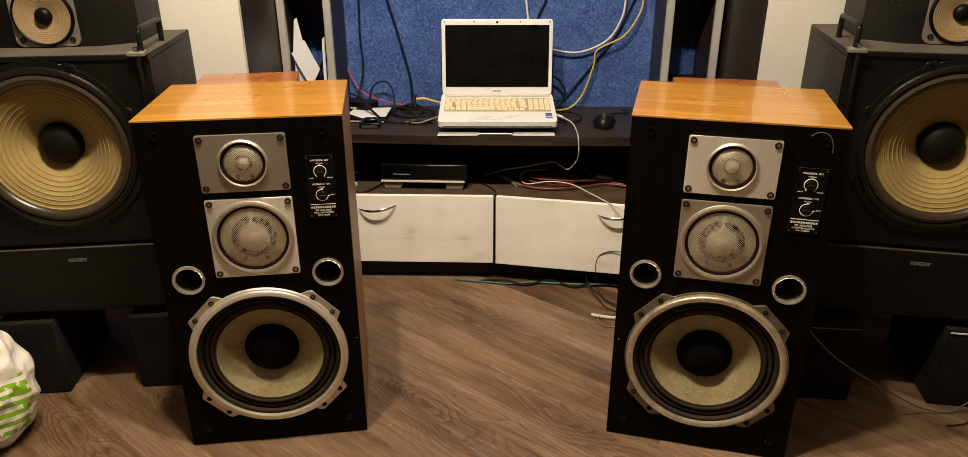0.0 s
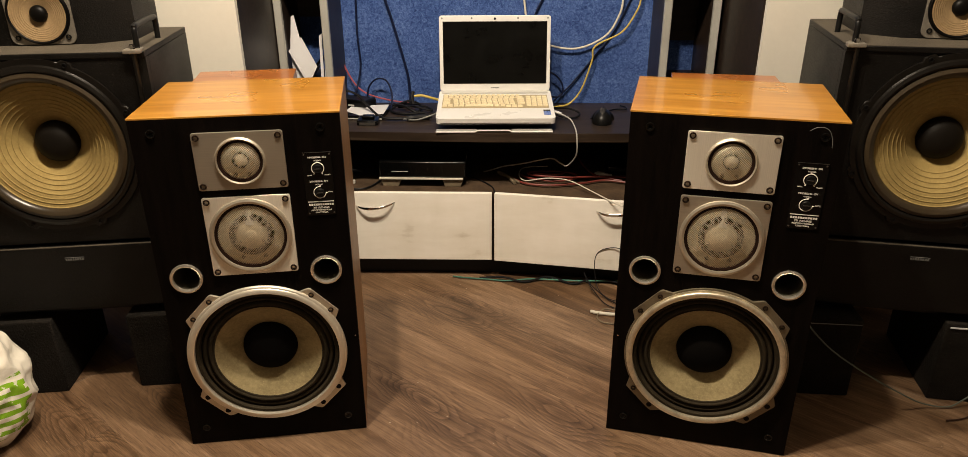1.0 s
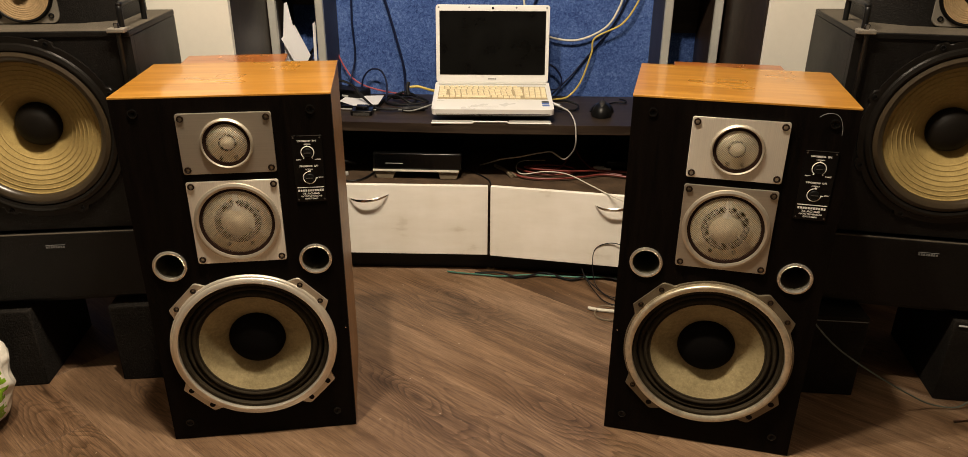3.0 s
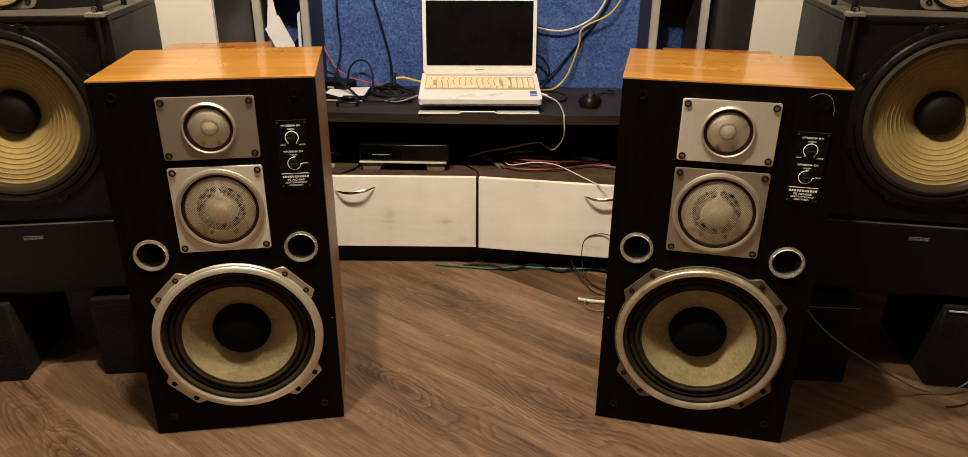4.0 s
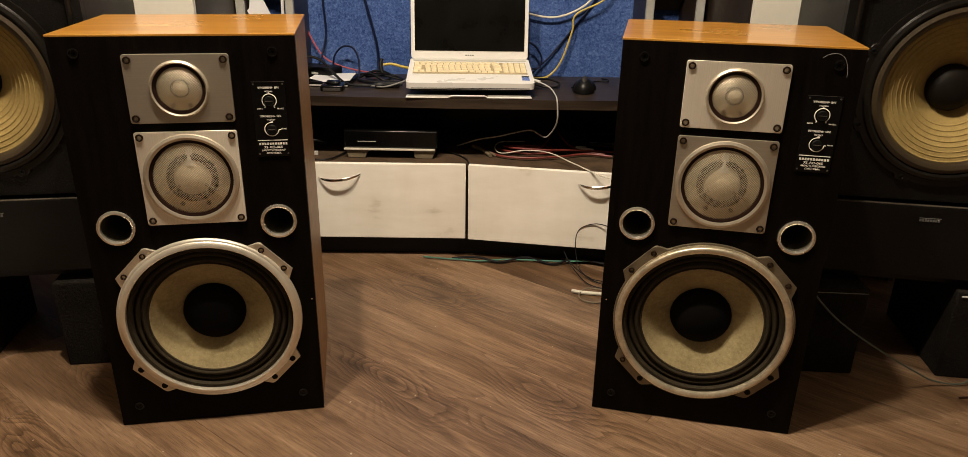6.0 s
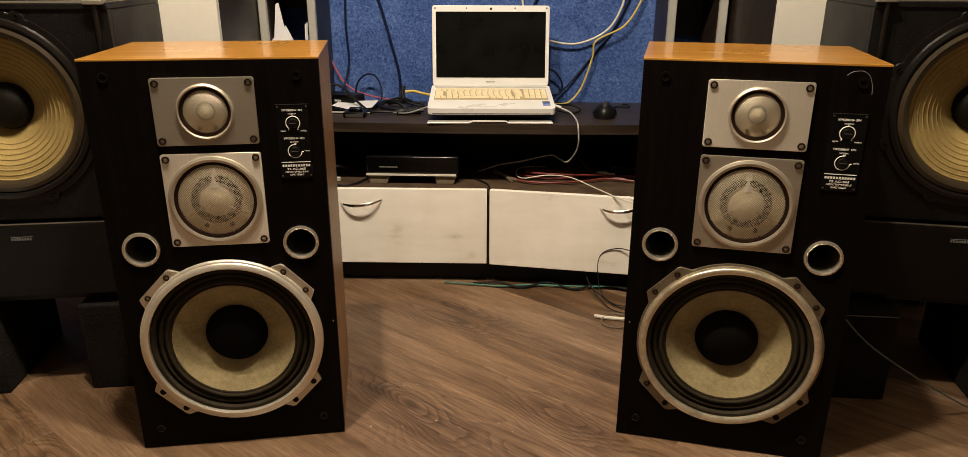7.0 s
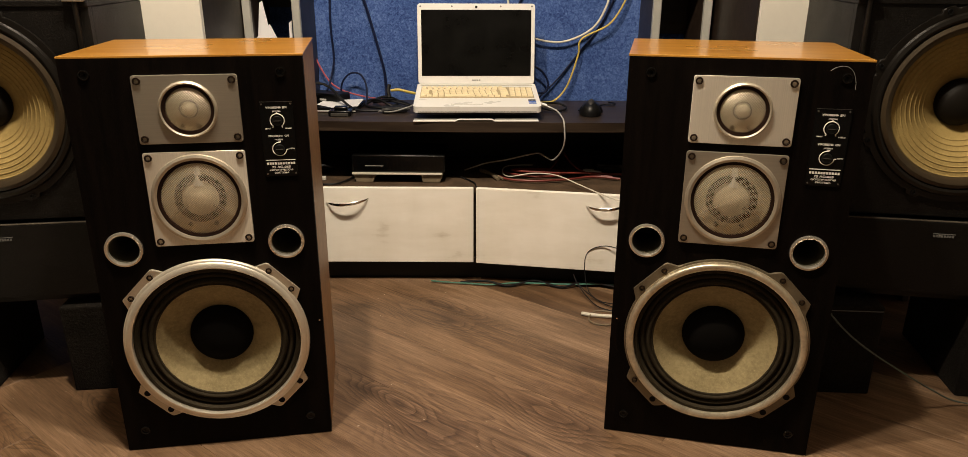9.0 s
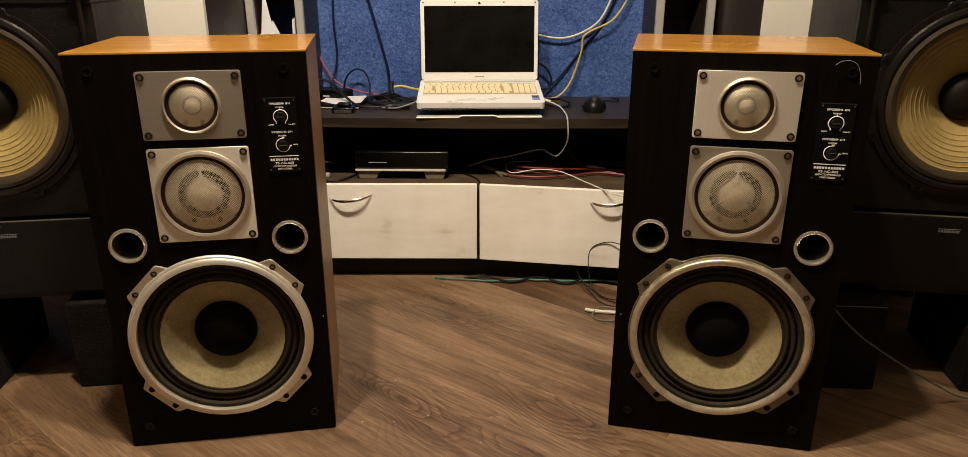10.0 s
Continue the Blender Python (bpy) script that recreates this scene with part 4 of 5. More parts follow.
# ---------- laptop on its stand ----------
stand = thing("laptop_stand", pose(0.018, 2.236, 0.498, 0, 0, 1.5), "white plastic laptop stand on the worktop", "laptop stand")
part("tray", moved(box(-0.172, 0.172, 0.035, 0.24, 0.008, 0.015, 0.002), pose(0, 0, 0, 7)), LAPTOP, stand)
for x in (-0.118, 0.118):
    part("lip", box(x - 0.064, x + 0.064, -0.020, 0.008, 0.001, 0.006, 0.002), SILVER, stand)
rim_line = [(-0.182, -0.0215, 0.0035), (-0.060, -0.0215, 0.0035), (-0.052, -0.0215, 0.0085), (0.046, -0.0215, 0.0085), (0.054, -0.0215, 0.0035), (0.182, -0.0215, 0.0035)]
part("front_rim", tube(rim_line, 0.0024, 10, 1, False), LAPTOP, stand, "thin white bent front rim")
part("rear_leg", box(-0.15, 0.15, 0.20, 0.23, 0.0, 0.024, 0.002), LAPTOP, stand)

laptop = thing("laptop", pose(0.022, 2.250, 0.519, 7.5, 0, 1.5), "open white laptop with yellowed keys and dark screen", "laptop")
base = part("base", flat(outline_rect(-0.1865, 0.1865, -0.023, 0.222, 0.014, 6), 0.008, 0.026, 0.003), LAPTOP, laptop)
part("underside", flat(outline_rect(-0.176, 0.176, -0.014, 0.214, 0.012, 6), 0.000, 0.0082), BLACK, base, "dark underside")
part("front_strip", box(-0.172, 0.172, -0.0236, -0.0205, 0.0095, 0.0115, 0.0005), BLACK, base)
part("hinge_bar", box(-0.176, 0.176, 0.190, 0.214, 0.0262, 0.030, 0.001), SILVER, base)
part("touchpad", box(-0.075, 0.015, 0.012, 0.052, 0.0262, 0.0264, 0), LAPTOP, base, "pale touchpad")
part("button_frame", box(-0.0765, 0.0165, -0.0035, 0.0105, 0.0261, 0.0265, 0), SILVER, base)
for x in (-0.075, -0.0295):
    part("touchpad_button", box(x, x + 0.0445, -0.002, 0.009, 0.0262, 0.0270, 0.0003), LAPTOP, base)
for k, (mt, zz) in enumerate(((BLACK, 0.036), (STICKER_BLUE, 0.022), (STICKER_BLUE, 0.006))):
    part("sticker", box(0.152, 0.174, zz, zz + 0.011, 0.0262, 0.0267, 0), mt, base)
part("maker_mark", box(-0.172, -0.150, 0.046, 0.049, 0.0262, 0.0266, 0), SILVER, base)
keywell = part("keyboard", box(-0.172, 0.172, 0.062, 0.176, 0.0262, 0.0268, 0.0002), KEYWELL, base)


def key_mesh(w, d):
    bm = box(-w / 2, w / 2, -d / 2, d / 2, 0, 0.0038, 0)
    for v in bm.verts:
        if v.co.z > 0.001:
            v.co.x *= 1 - 0.0022 / w
            v.co.y *= 1 - 0.0022 / d
    me = mesh_of(bm)
    me.materials.append(CREAM_KEY)
    return me


K1, K15, KSPACE, KF = key_mesh(0.0156, 0.0140), key_mesh(0.0235, 0.0140), key_mesh(0.090, 0.0140), key_mesh(0.0134, 0.0086)


def keyat(me, x, y):
    ob = new("key", me)
    ob.parent = base
    ob.matrix_basis = Matrix.Translation((x, y, 0.0274))


for i in range(16):
    keyat(KF, -0.163 + i * 0.0158, 0.168)
for r, y in enumerate((0.1515, 0.134, 0.1165, 0.099)):
    first = K1 if r == 0 else K15
    keyat(first, -0.1625 + (0.0 if r == 0 else 0.005), y)
    for i in range(11 + (r == 0)):
        keyat(K1, -0.1445 + (0 if r == 0 else 0.013) + 0.0018 * r + i * 0.0182, y)
    keyat(K15, 0.079 + (0.0 if r == 0 else 0.0025) + 0.001 * r, y)
for x in (-0.1625, -0.1443, -0.126, -0.108):
    keyat(K1, x, 0.0808)
keyat(KSPACE, -0.0515, 0.0808)
for x in (0.006, 0.0245, 0.043, 0.0615, 0.080):
    keyat(K1, x, 0.0808 - (0.006 if x > 0.03 else 0))
for i in range(4):
    for y in (0.1515, 0.134, 0.1165, 0.099, 0.0808):
        keyat(K1, 0.1085 + i * 0.0178, y)

lid = part("lid", slab(outline_rect(-0.184, 0.184, 0.0, 0.245, 0.009), 0.0, 0.011, (), 0.002), LAPTOP, laptop, "white lid with wide bezel", Matrix.Translation((0, 0.2105, 0.0275)) @ pose(0, 0, 0, -15))
part("screen", slab(outline_rect(-0.172, 0.172, 0.025, 0.226, 0.001, 2), -0.0012, 0.001), SCREEN, lid, "switched-off dark screen")
part("webcam", lathe([(0.004, 0.0), (0.004, -0.0012), (0, -0.0012)], 20, 0, 0.2345), BLACK, lid)
for x in (-0.174, 0.174, -0.076, 0.076):
    part("bumper", lathe([(0.0028, 0.0), (0.0024, -0.0014), (0, -0.0014)], 14, x, 0.2365), GREY_CORD, lid)
part("maker_mark", join(*[box(-0.0135 + i * 0.007, -0.0135 + i * 0.007 + 0.0052, -0.0010, 0.0005, 0.0100, 0.0135, 0) for i in range(4)]), GREY_CORD, lid, "maker's mark as plain grey bars")


# ---------- things on the worktop ----------
def mouse_shell(half_x, half_y, high, floor_cut, waist):
    bm = bmesh.new()
    bmesh.ops.create_uvsphere(bm, u_segments=36, v_segments=20, radius=1)
    for v in bm.verts:
        x, y, z = v.co
        z = max(z, floor_cut)
        wide = half_x * (1 - waist * max(0, 1 - abs(y + 0.05) * 2.0)) * (1 + 0.10 * (y > 0.3))
        v.co = Vector((x * wide, y * half_y, (z - floor_cut) * high * (1 - 0.25 * y) * (1 - 0.3 * abs(x) ** 3)))
    return bm


def mouse(m):
    t = thing("computer_mouse", m, "black wired computer mouse with a painted sheen on the worktop", "mouse")
    part("shell", mouse_shell(0.037, 0.062, 0.036, -0.18, 0.24), BLACK, t, "black sides")
    # Top shell is greyer than the sides to paint the black plastic's sheen.
    part("top_shell", moved(mouse_shell(0.024, 0.056, 0.037, 0.05, 0.10), Matrix.Translation((0, -0.003, 0.0105))), MOUSE_SHEEN, t, "palm rest and buttons, grey put in for sheen")
    part("button_gap", box(-0.0006, 0.0006, 0.012, 0.050, 0.030, 0.0395, 0), RUBBER, t)
    part("wheel", moved(lathe([(0.0, -0.003), (0.010, -0.003), (0.0108, 0), (0.010, 0.003), (0, 0.003)], 20), pose(0, 0.032, 0.0215, 0, 0, 90)), STEEL, t, "grey scroll wheel")
    part("side_grip", box(-0.0385, -0.0335, -0.02, 0.02, 0.010, 0.014, 0.001), BLACK, t)
    return t


mouse(pose(0.370, 2.355, 0.4982, 0, 0, -10))
cord([(0.386, 2.415, 0.508), (0.385, 2.45, 0.502), (0.43, 2.50, 0.501), (0.465, 2.495, 0.502), (0.47, 2.52, 0.503), (0.455, 2.55, 0.501)], 0.0022, BLACK_CORD, "thin black mouse lead lying on the worktop")

tray = thing("flat_device", pose(-0.435, 2.415, 0.498, 0, 0, -3), "thin black flat device lying on the worktop", "device")
part("body", box(-0.10, 0.085, -0.055, 0.085, 0.0, 0.014, 0.003), GLOSS, tray)
part("front_edge", box(-0.098, 0.083, -0.0565, -0.0535, 0.003, 0.007, 0.0005), SILVER, tray)
solid("paper_sheet", flat([(-0.10, -0.055), (0.05, -0.07), (0.075, 0.03), (0.01, 0.045), (-0.05, 0.06)], 0, 0.0012), SHEET, "crumpled white paper lying on a flat device", "paper", pose(-0.415, 2.435, 0.5145, 2, -3, 12))

adapter = thing("power_adapter", pose(-0.465, 2.505, 0.4985, 0, 0, -22), "black power adapter box on the worktop", "adapter")
part("body", box(-0.07, 0.06, -0.035, 0.035, 0.0, 0.040, 0.007, 3), BLACK, adapter)
part("label_plate", box(-0.012, 0.012, -0.0362, -0.0345, 0.018, 0.024, 0), SILVER, adapter)
solid("grey_box", box(-0.05, 0.04, -0.04, 0.05, 0, 0.075, 0.004), GREY_CORD, "small grey plastic box beside the adapter", "box", pose(-0.56, 2.475, 0.4985, 0, 0, 14))
solid("round_tin", lathe([(0, 0), (0.022, 0), (0.023, 0.003), (0.023, 0.010), (0.021, 0.013), (0, 0.013)], 32), STEEL, "small round metal tin standing on a grey box", "tin", Matrix.Translation((-0.555, 2.49, 0.588)) @ pose(0, 0, 0, -90))

dock = thing("card_reader", pose(-0.392, 2.292, 0.498, 0, 0, 2), "small black and silver card reader on the worktop", "card reader")
part("body", box(-0.034, 0.034, 0.0, 0.058, 0.0, 0.017, 0.004, 3), GLOSS, dock)
part("front_plate", box(-0.026, 0.026, -0.003, 0.001, 0.002, 0.011, 0.001), STEEL, dock)
part("hump", box(-0.020, 0.020, 0.02, 0.05, 0.0172, 0.026, 0.004, 3), GLOSS, dock)

cord([(-0.565, 2.40, 0.535), (-0.50, 2.435, 0.575), (-0.45, 2.44, 0.565), (-0.40, 2.40, 0.528), (-0.355, 2.36, 0.508), (-0.30, 2.352, 0.506), (-0.24, 2.372, 0.505), (-0.19, 2.38, 0.506)], 0.0042, BLACK_CORD, "thick black lead looping over the worktop")
cord([(-0.27, 2.352, 0.506), (-0.255, 2.352, 0.508), (-0.235, 2.36, 0.508), (-0.20, 2.372, 0.507)], 0.0105, BLACK_CORD, "black lead with a thick ferrite bead", "ferrite_bead")
cord([(-0.44, 2.565, 0.502), (-0.43, 2.56, 0.56), (-0.40, 2.555, 0.592), (-0.365, 2.55, 0.588), (-0.345, 2.53, 0.55), (-0.345, 2.50, 0.505), (-0.36, 2.46, 0.503)], 0.0032, NAVY_CORD, "thin dark blue lead arched above the worktop")
cord([(-0.36, 2.53, 0.503), (-0.30, 2.47, 0.52), (-0.25, 2.44, 0.505), (-0.24, 2.50, 0.512), (-0.29, 2.53, 0.520), (-0.34, 2.47, 0.505), (-0.30, 2.42, 0.504), (-0.22, 2.43, 0.506)], 0.0042, BLACK_CORD, "tangled black lead on the worktop")
cord([(-0.33, 2.55, 0.503), (-0.27, 2.52, 0.514), (-0.22, 2.50, 0.507), (-0.20, 2.46, 0.505), (-0.26, 2.47, 0.516), (-0.32, 2.50, 0.506)], 0.0036, BLACK_CORD, "coil of thin black lead on the worktop")
cord([(-0.26, 2.45, 0.53), (-0.265, 2.46, 0.55), (-0.262, 2.47, 0.568)], 0.006, BLACK_CORD, "black plug standing up from a lead", "plug")
cord([(-0.262, 2.50, 0.545), (-0.235, 2.497, 0.548), (-0.20, 2.485, 0.542), (-0.155, 2.45, 0.54)], 0.0042, YELLOW_CORD, "yellow lead plugged into the laptop", n=6)
cord([(-0.285, 2.355, 0.504), (-0.24, 2.335, 0.506), (-0.20, 2.345, 0.515), (-0.165, 2.35, 0.528)], 0.0026, GREY_CORD, "thin grey lead with a metal plug")
cord([(0.205, 2.36, 0.53), (0.24, 2.352, 0.520), (0.262, 2.33, 0.512), (0.270, 2.27, 0.508), (0.272, 2.205, 0.503), (0.275, 2.196, 0.47), (0.276, 2.20, 0.447), (0.273, 2.22, 0.419), (0.261, 2.25, 0.388), (0.248, 2.27, 0.373), (0.229, 2.29, 0.378), (0.210, 2.31, 0.384),
      (0.172, 2.33, 0.373), (0.112, 2.35, 0.353), (0.050, 2.36, 0.340), (0.012, 2.37, 0.325), (-0.02, 2.39, 0.309)], 0.0023, GREY_WHITE, "white lead hanging from the worktop to the console")
cord([(0.20, 2.37, 0.53), (0.215, 2.365, 0.527), (0.235, 2.358, 0.522)], 0.0048, SHEET, "white network plug beside the laptop", "network_plug", 4)

# Leads on the blue wall.
cord([(-0.38, 2.588, 0.96), (-0.361, 2.588, 0.864), (-0.338, 2.588, 0.783), (-0.311, 2.588, 0.678), (-0.292, 2.588, 0.592), (-0.289, 2.585, 0.53), (-0.285, 2.55, 0.506)], 0.0044, NAVY_CORD, "thick dark lead hanging down the blue wall")
cord([(-0.465, 2.59, 0.96), (-0.46, 2.59, 0.864), (-0.463, 2.59, 0.741), (-0.459, 2.59, 0.634), (-0.473, 2.57, 0.56), (-0.475, 2.53, 0.54)], 0.0034, NAVY_CORD, "dark lead hanging down the blue wall")
cord([(-0.535, 2.575, 0.76), (-0.53, 2.58, 0.716), (-0.519, 2.58, 0.646), (-0.48, 2.575, 0.57), (-0.438, 2.57, 0.537), (-0.38, 2.57, 0.518), (-0.317, 2.565, 0.508), (-0.27, 2.56, 0.506)], 0.0028, PINK_CORD, "thin red lead sagging onto the worktop")
cord([(0.45, 2.585, 0.95), (0.446, 2.583, 0.867), (0.436, 2.58, 0.807), (0.393, 2.58, 0.736), (0.301, 2.58, 0.694), (0.205, 2.578, 0.704), (0.13, 2.575, 0.74), (0.12, 2.578, 0.801), (0.110, 2.585, 0.88)], 0.0036, WHITE_CORD, "thick white lead looped across the blue wall")
cord([(0.50, 2.58, 0.95), (0.504, 2.577, 0.867), (0.491, 2.573, 0.817), (0.445, 2.568, 0.75), (0.359, 2.566, 0.704), (0.350, 2.572, 0.651), (0.319, 2.572, 0.554), (0.278, 2.56, 0.506), (0.23, 2.52, 0.504), (0.19, 2.45, 0.52)], 0.0031, YELLOW_CORD, "yellow network lead hanging on the blue wall")
cord([(0.50, 2.593, 0.92), (0.476, 2.593, 0.865), (0.426, 2.593, 0.753), (0.348, 2.593, 0.648), (0.287, 2.59, 0.571), (0.234, 2.58, 0.52), (0.21, 2.54, 0.504)], 0.0029, NAVY_CORD, "taut dark lead crossing the blue wall")
cord([(0.19, 2.593, 0.93), (0.179, 2.593, 0.866), (0.15, 2.59, 0.801), (0.13, 2.59, 0.70)], 0.0036, NAVY_CORD, "dark lead running down behind the laptop")
cord([(0.20, 2.56, 0.62), (0.232, 2.56, 0.600), (0.252, 2.56, 0.567), (0.247, 2.56, 0.534), (0.216, 2.56, 0.530), (0.19, 2.55, 0.55)], 0.0032, NAVY_CORD, "small loop of dark lead beside the laptop")
cord([(0.22, 2.50, 0.505), (0.27, 2.45, 0.515), (0.30, 2.42, 0.508), (0.285, 2.38, 0.504), (0.25, 2.37, 0.506), (0.215, 2.40, 0.51)], 0.0034, BLACK_CORD, "black lead curled beside the laptop")

# ---------- papers in the shelf tower ----------
def sheet(name, pts, y, m, label):
    return solid(name, slab(pts, 0, 0.002), SHEET, label, "paper", m, "papers on the shelf")


sheet("folder", [(0.050, 0), (0.066, 0), (0.091, 0.047), (0.045, 0.140), (0.0, 0.097)], 0, pose(-0.657, 2.404, 0.6185, -5, 0, 0), "white folder leaning on the shelf")
sheet("folder", [(0.004, 0), (0.036, 0), (0.036, 0.125), (0.021, 0.206), (0.012, 0.201), (0.001, 0.10)], 0, pose(-0.657, 2.428, 0.6185, -4, 0, 3), "tall pale sheet leaning behind the folder")
sheet("folder", [(0.0, 0), (0.009, 0), (0.013, 0.150), (0.004, 0.142)], 0, pose(-0.5585, 2.418, 0.6185, -3, 0, 8), "narrow white booklet standing on the shelf")
sheet("folder", [(0.0, 0), (0.010, 0), (0.015, 0.158), (0.008, 0.160)], 0, pose(-0.550, 2.436, 0.6185, -3, 0, 14), "narrow white booklet standing on the shelf")
solid("black_folder", moved(box(-0.004, 0.004, 0, 0.10, 0, 0.085, 0.001), pose(0, 0, 0, 0, 38, 0)), GLOSS, "black folder leaning on the shelf", "folder", pose(-0.606, 2.425, 0.621, 0, 0, 0))

# ---------- things on the console ----------
player = thing("set_top_box", pose(-0.216, 2.250, 0.305, 0, 0, -1), "black set-top box raised on two small blocks", "set-top box")
part("body", box(-0.141, 0.141, 0.0, 0.17, 0.032, 0.086, 0.005, 3), GLOSS, player)
# Pale strip draws the reflection along the box's lower front edge.
part("front_strip", box(-0.141, 0.132, -0.004, 0.012, 0.0262, 0.0315, 0.001), WHITE_CORD, player, "pale strip painted as the reflection under the front")
part("status_mark", box(-0.10, -0.045, -0.0012, 0.0005, 0.052, 0.0535, 0), SILVER, player)
for x in (-0.103, 0.100):
    part("foot_block", slab([(x - 0.028, 0.0), (x + 0.024, 0.0), (x + 0.034, 0.0255), (x - 0.034, 0.0255)], 0.004, 0.06, (), 0.002), RECESS, player, "worn brown block")

cord([(0.07, 2.33, 0.312), (0.12, 2.27, 0.312), (0.20, 2.25, 0.313), (0.30, 2.27, 0.313), (0.38, 2.30, 0.313), (0.46, 2.28, 0.312)], 0.0034, RED_CORD, "red lead lying on the console")
cord([(0.10, 2.36, 0.313), (0.14, 2.29, 0.322), (0.22, 2.265, 0.322), (0.29, 2.30, 0.322), (0.27, 2.36, 0.318), (0.20, 2.38, 0.316), (0.13, 2.34, 0.324), (0.16, 2.29, 0.332), (0.26, 2.28, 0.330), (0.36, 2.31, 0.322), (0.48, 2.33, 0.312)], 0.0032, RED_CORD, "coil of red lead on the console")
cord([(0.28, 2.40, 0.345), (0.26, 2.36, 0.330), (0.235, 2.32, 0.326), (0.17, 2.32, 0.328), (0.15, 2.36, 0.316)], 0.0028, RED_CORD, "loose end of red lead on the console")
cord([(0.30, 2.42, 0.36), (0.32, 2.38, 0.335), (0.36, 2.33, 0.318), (0.44, 2.30, 0.312)], 0.0028, RED_CORD, "loose red lead on the console")
cord([(0.20, 2.43, 0.316), (0.12, 2.41, 0.318), (0.10, 2.34, 0.318), (0.12, 2.28, 0.318), (0.19, 2.262, 0.333), (0.26, 2.24, 0.333), (0.33, 2.18, 0.318), (0.40, 2.10, 0.307), (0.47, 2.06, 0.30)], 0.0018, WHITE_CORD, "white lead draped over the console edge")
cord([(0.03, 2.38, 0.312), (0.06, 2.34, 0.312), (0.085, 2.275, 0.311)], 0.0058, RECESS, "brown plug lead on the console")
cord([(0.035, 2.36, 0.312), (0.075, 2.32, 0.312), (0.10, 2.28, 0.311)], 0.0040, RECESS, "brown plug lead on the console")
solid("metal_jack", lathe([(0, -0.03), (0.004, -0.029), (0.005, -0.005), (0.008, -0.004), (0.008, 0.02), (0.004, 0.03), (0, 0.03)], 20), SILVER, "silver audio jack lying on the console", "plug", pose(0.385, 2.36, 0.313, 0, 0, 70))
solid("audio_interface", box(-0.05, 0.05, 0, 0.09, 0, 0.03, 0.004), GLOSS, "small black device at the console's end", "device", pose(0.45, 2.37, 0.3045))
cord([(-0.48, 2.25, 0.31), (-0.45, 2.22, 0.31), (-0.41, 2.215, 0.31), (-0.38, 2.25, 0.31), (-0.36, 2.33, 0.31), (-0.40, 2.38, 0.32)], 0.0028, BLACK_CORD, "thin black lead looped on the console")
cord([(-0.50, 2.30, 0.325), (-0.46, 2.30, 0.345), (-0.43, 2.32, 0.335), (-0.44, 2.36, 0.318), (-0.49, 2.35, 0.325)], 0.0040, BLACK_CORD, "bunch of black lead on the console")
solid("silver_plug", box(-0.012, 0.012, -0.006, 0.006, 0, 0.012, 0.002), SILVER, "small silver plug on the console", "plug", pose(-0.455, 2.28, 0.3045, 0, 0, 15))
cord([(-0.08, 2.36, 0.308), (-0.03, 2.31, 0.308), (0.01, 2.25, 0.308), (0.02, 2.20, 0.307)], 0.0022, BLACK_CORD, "thin black lead lying on the console")

# ---------- on the floor ----------
cord([(-0.12, 2.195, 0.006), (-0.08, 2.186, 0.006), (0.0, 2.175, 0.006), (0.06, 2.167, 0.006), (0.14, 2.178, 0.007), (0.22, 2.172, 0.008), (0.31, 2.162, 0.01), (0.404, 2.160, 0.012), (0.50, 2.140, 0.01), (0.62, 2.10, 0.006)], 0.0026, GREEN_CORD, "green lead lying along the console plinth")
cord([(-0.03, 2.188, 0.005), (0.05, 2.178, 0.013), (0.12, 2.160, 0.006), (0.20, 2.185, 0.012), (0.28, 2.150, 0.006), (0.36, 2.168, 0.016), (0.50, 2.12, 0.006)], 0.0036, BLACK_CORD, "black lead twisted round a green lead")
cord([(0.312, 2.14, 0.052), (0.325, 2.11, 0.030), (0.35, 2.06, 0.010), (0.375, 2.01, 0.006), (0.42, 1.985, 0.006), (0.46, 2.0, 0.006)], 0.0017, BLACK_CORD, "stiff black lead end rising off the floor")
cord([(0.318, 2.12, 0.040), (0.34, 2.10, 0.020), (0.375, 2.055, 0.008), (0.405, 2.02, 0.006), (0.45, 2.00, 0.006)], 0.0017, BLACK_CORD, "black lead lying on the floor")
cord([(0.44, 2.10, 0.150), (0.40, 2.12, 0.152), (0.362, 2.13, 0.138), (0.345, 2.135, 0.110), (0.345, 2.13, 0.06), (0.355, 2.10, 0.015), (0.385, 2.05, 0.006), (0.43, 2.03, 0.006)], 0.0014, BLACK_CORD, "thin black lead arching up before the white flap")
cord([(0.318, 1.972, 0.006), (0.345, 1.962, 0.006), (0.384, 1.955, 0.006), (0.44, 1.95, 0.006)], 0.0052, WHITE_CORD, "cream lead end lying on the floor")
cord([(0.43, 1.93, 0.004), (0.38, 1.905, 0.004), (0.345, 1.915, 0.004), (0.335, 1.945, 0.004), (0.36, 1.975, 0.012), (0.41, 1.965, 0.012)], 0.0022, RECESS, "thin brown lead loop on the floor")
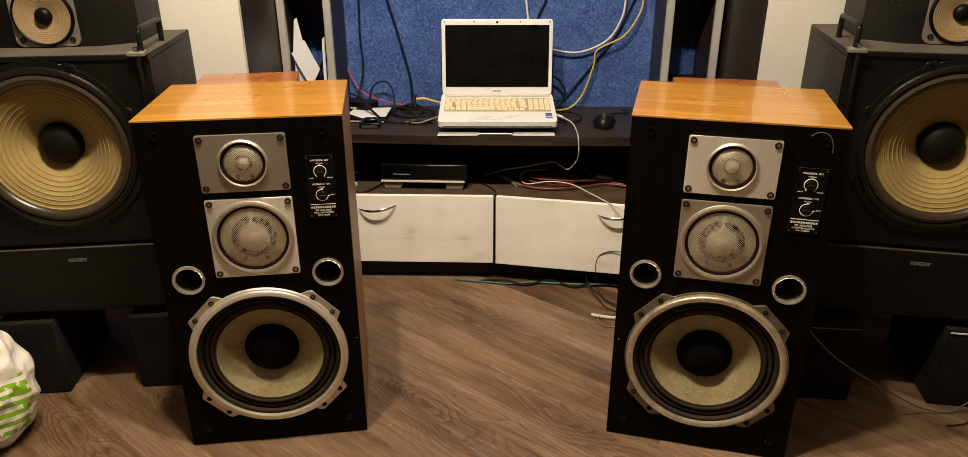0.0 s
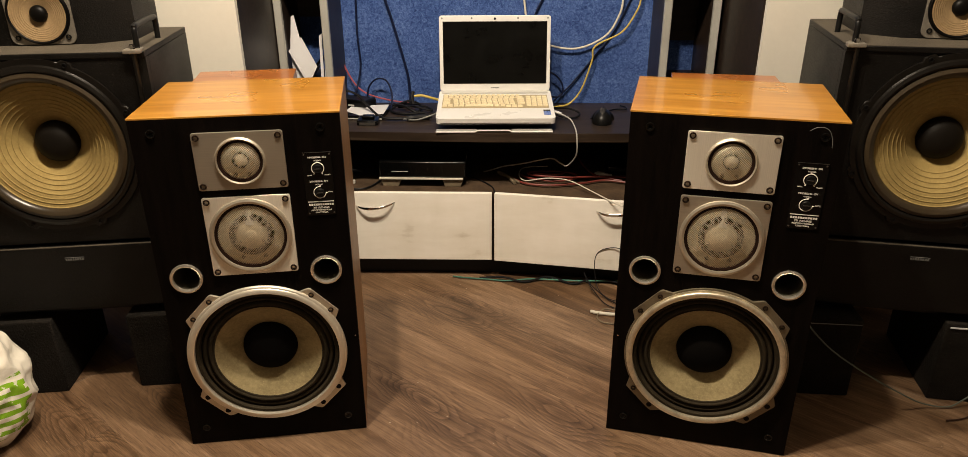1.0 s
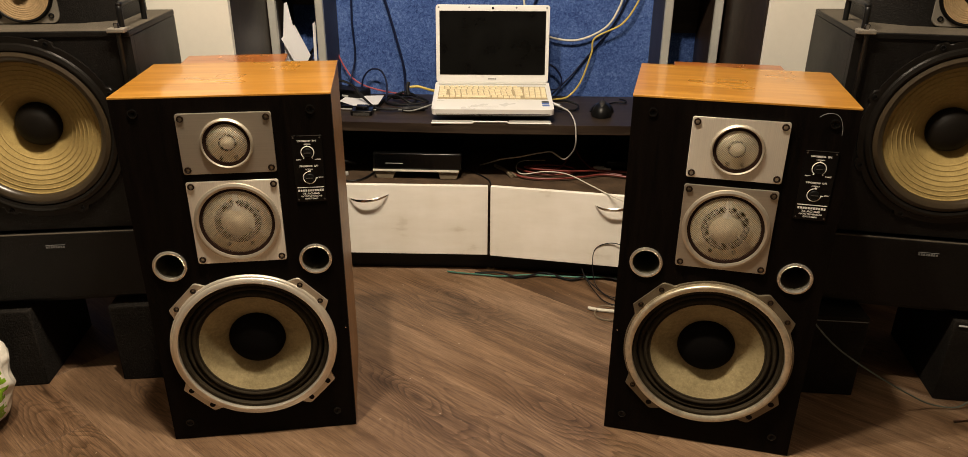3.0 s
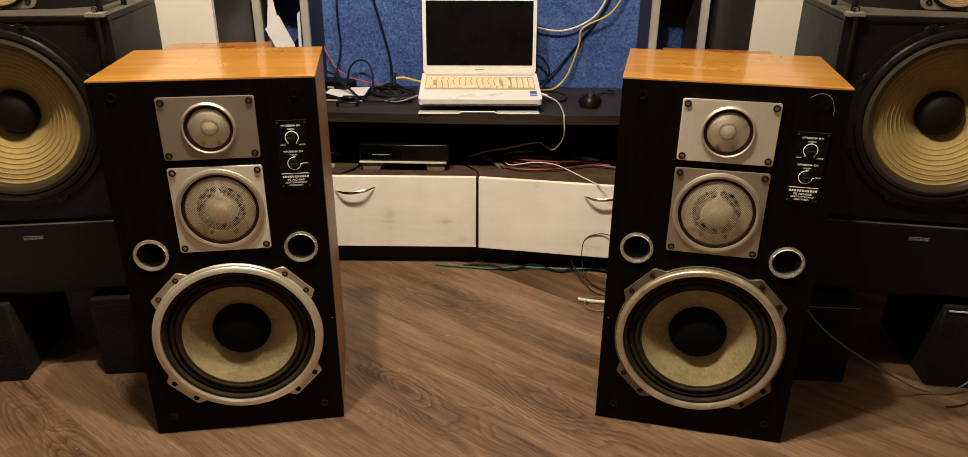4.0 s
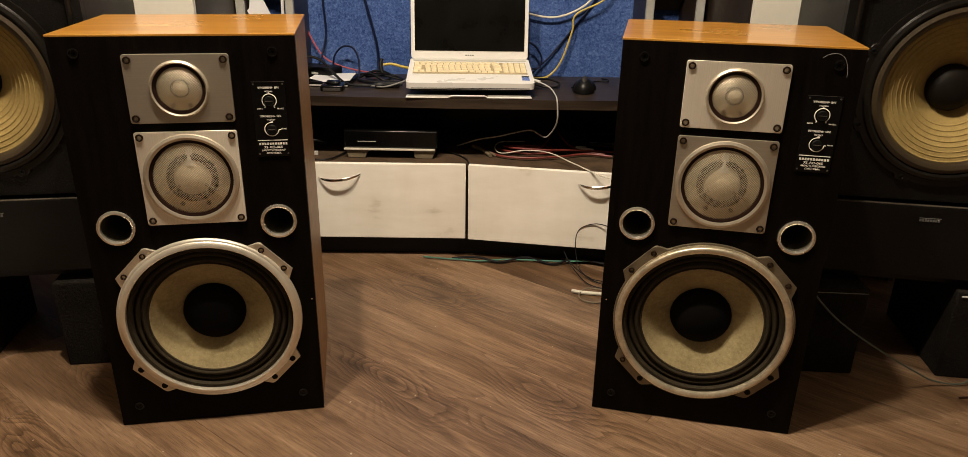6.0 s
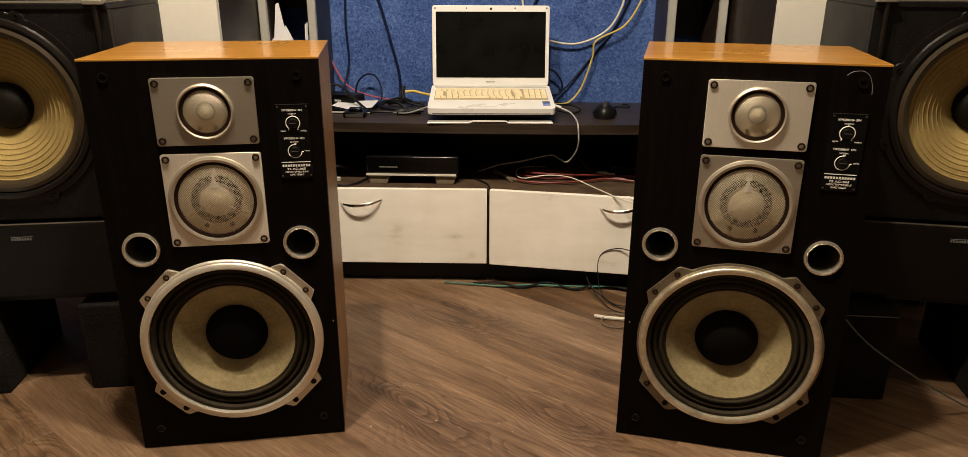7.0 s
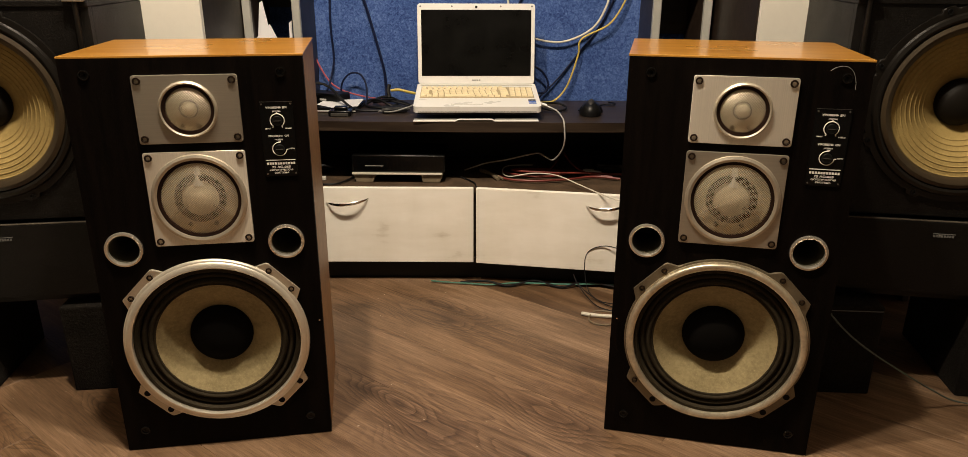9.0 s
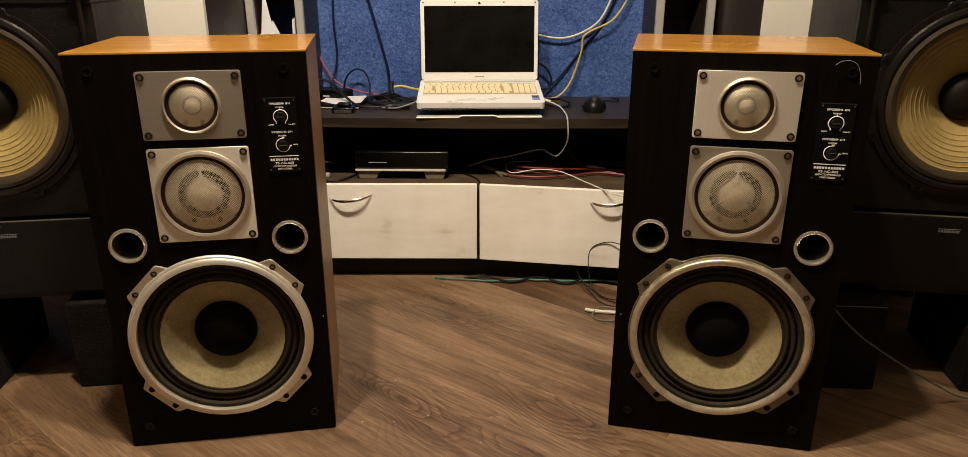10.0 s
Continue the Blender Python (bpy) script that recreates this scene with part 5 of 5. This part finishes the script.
cord([(0.752, 1.50, 0.262), (0.768, 1.50, 0.240), (0.81, 1.50, 0.196), (0.86, 1.50, 0.156), (0.944, 1.50, 0.101), (1.03, 1.51, 0.048), (1.09, 1.525, 0.014), (1.15, 1.525, 0.006), (1.19, 1.535, 0.02), (1.25, 1.55, 0.05), (1.36, 1.56, 0.05)], 0.0019, TEAL_CORD, "grey-green lead sagging to the floor by foam blocks")
cord([(1.12, 1.475, 0.004), (1.17, 1.485, 0.004), (1.25, 1.53, 0.004), (1.36, 1.55, 0.004)], 0.0018, BROWN_CORD, "dark red lead on the floor by foam blocks")


def shopping_bag(m):
    bm = bmesh.new()
    bmesh.ops.create_icosphere(bm, subdivisions=6, radius=1)
    for v in bm.verts:
        d = v.co.normalized()
        z = d.z
        r = 0.138 * (1 + 0.06 * math.sin(3 * math.atan2(d.y, d.x)))
        a, b = noise.noise(d * 1.9 + Vector((7, 2, 5))), noise.noise(d * 3.7 + Vector((1, 8, 4)))
        c = noise.noise(d * 7.5 + Vector((3, 6, 1)))
        fold = noise.noise(d * 1.2) * 0.14 - abs(a) * 0.27 - abs(b) * 0.11 - abs(c) * 0.022 + 0.155
        k = 1 + fold * 0.6
        v.co = Vector((d.x * r * k, d.y * r * k * 0.85, max(0.0, 0.145 + z * 0.165 * (1 + fold * 0.5))))
    t = thing("shopping_bag", m, "crumpled white plastic bag with green print on the floor", "bag")
    part("bag_body", bm, BAG, t)
    return t


shopping_bag(pose(-1.178, 1.350, 0.0, 0, 0, 10))

# ---------- floor planks ----------
PLANK_L, PLANK_W, ANGLE = 1.285, 0.196, -38.3


def plank_mesh():
    bm = box(0.0002, PLANK_L - 0.0002, 0.0002, PLANK_W - 0.0002, -0.010, 0.0, 0)
    top = [e for e in bm.edges if all(v.co.z > -0.001 for v in e.verts)]
    bmesh.ops.bevel(bm, geom=top, offset=0.0004, segments=1, affect="EDGES")
    me = mesh_of(bm, 20)
    me.materials.append(FLOOR)
    return me


plank = plank_mesh()
turn = pose(-0.144, 1.816, 0, 0, 0, ANGLE)
for row in range(-24, 25):
    stagger = 0.70 + 0.085 * ((row * 5) % 4)
    for k in range(-5, 6):
        m = turn @ Matrix.Translation((k * PLANK_L + stagger, row * PLANK_W, 0))
        c = m @ Vector((PLANK_L / 2, PLANK_W / 2, 0))
        if -2.8 < c.x < 2.8 and -2.5 < c.y < 3.3:
            ob = new("plank", plank)
            ob.parent = floor
            ob.matrix_basis = m
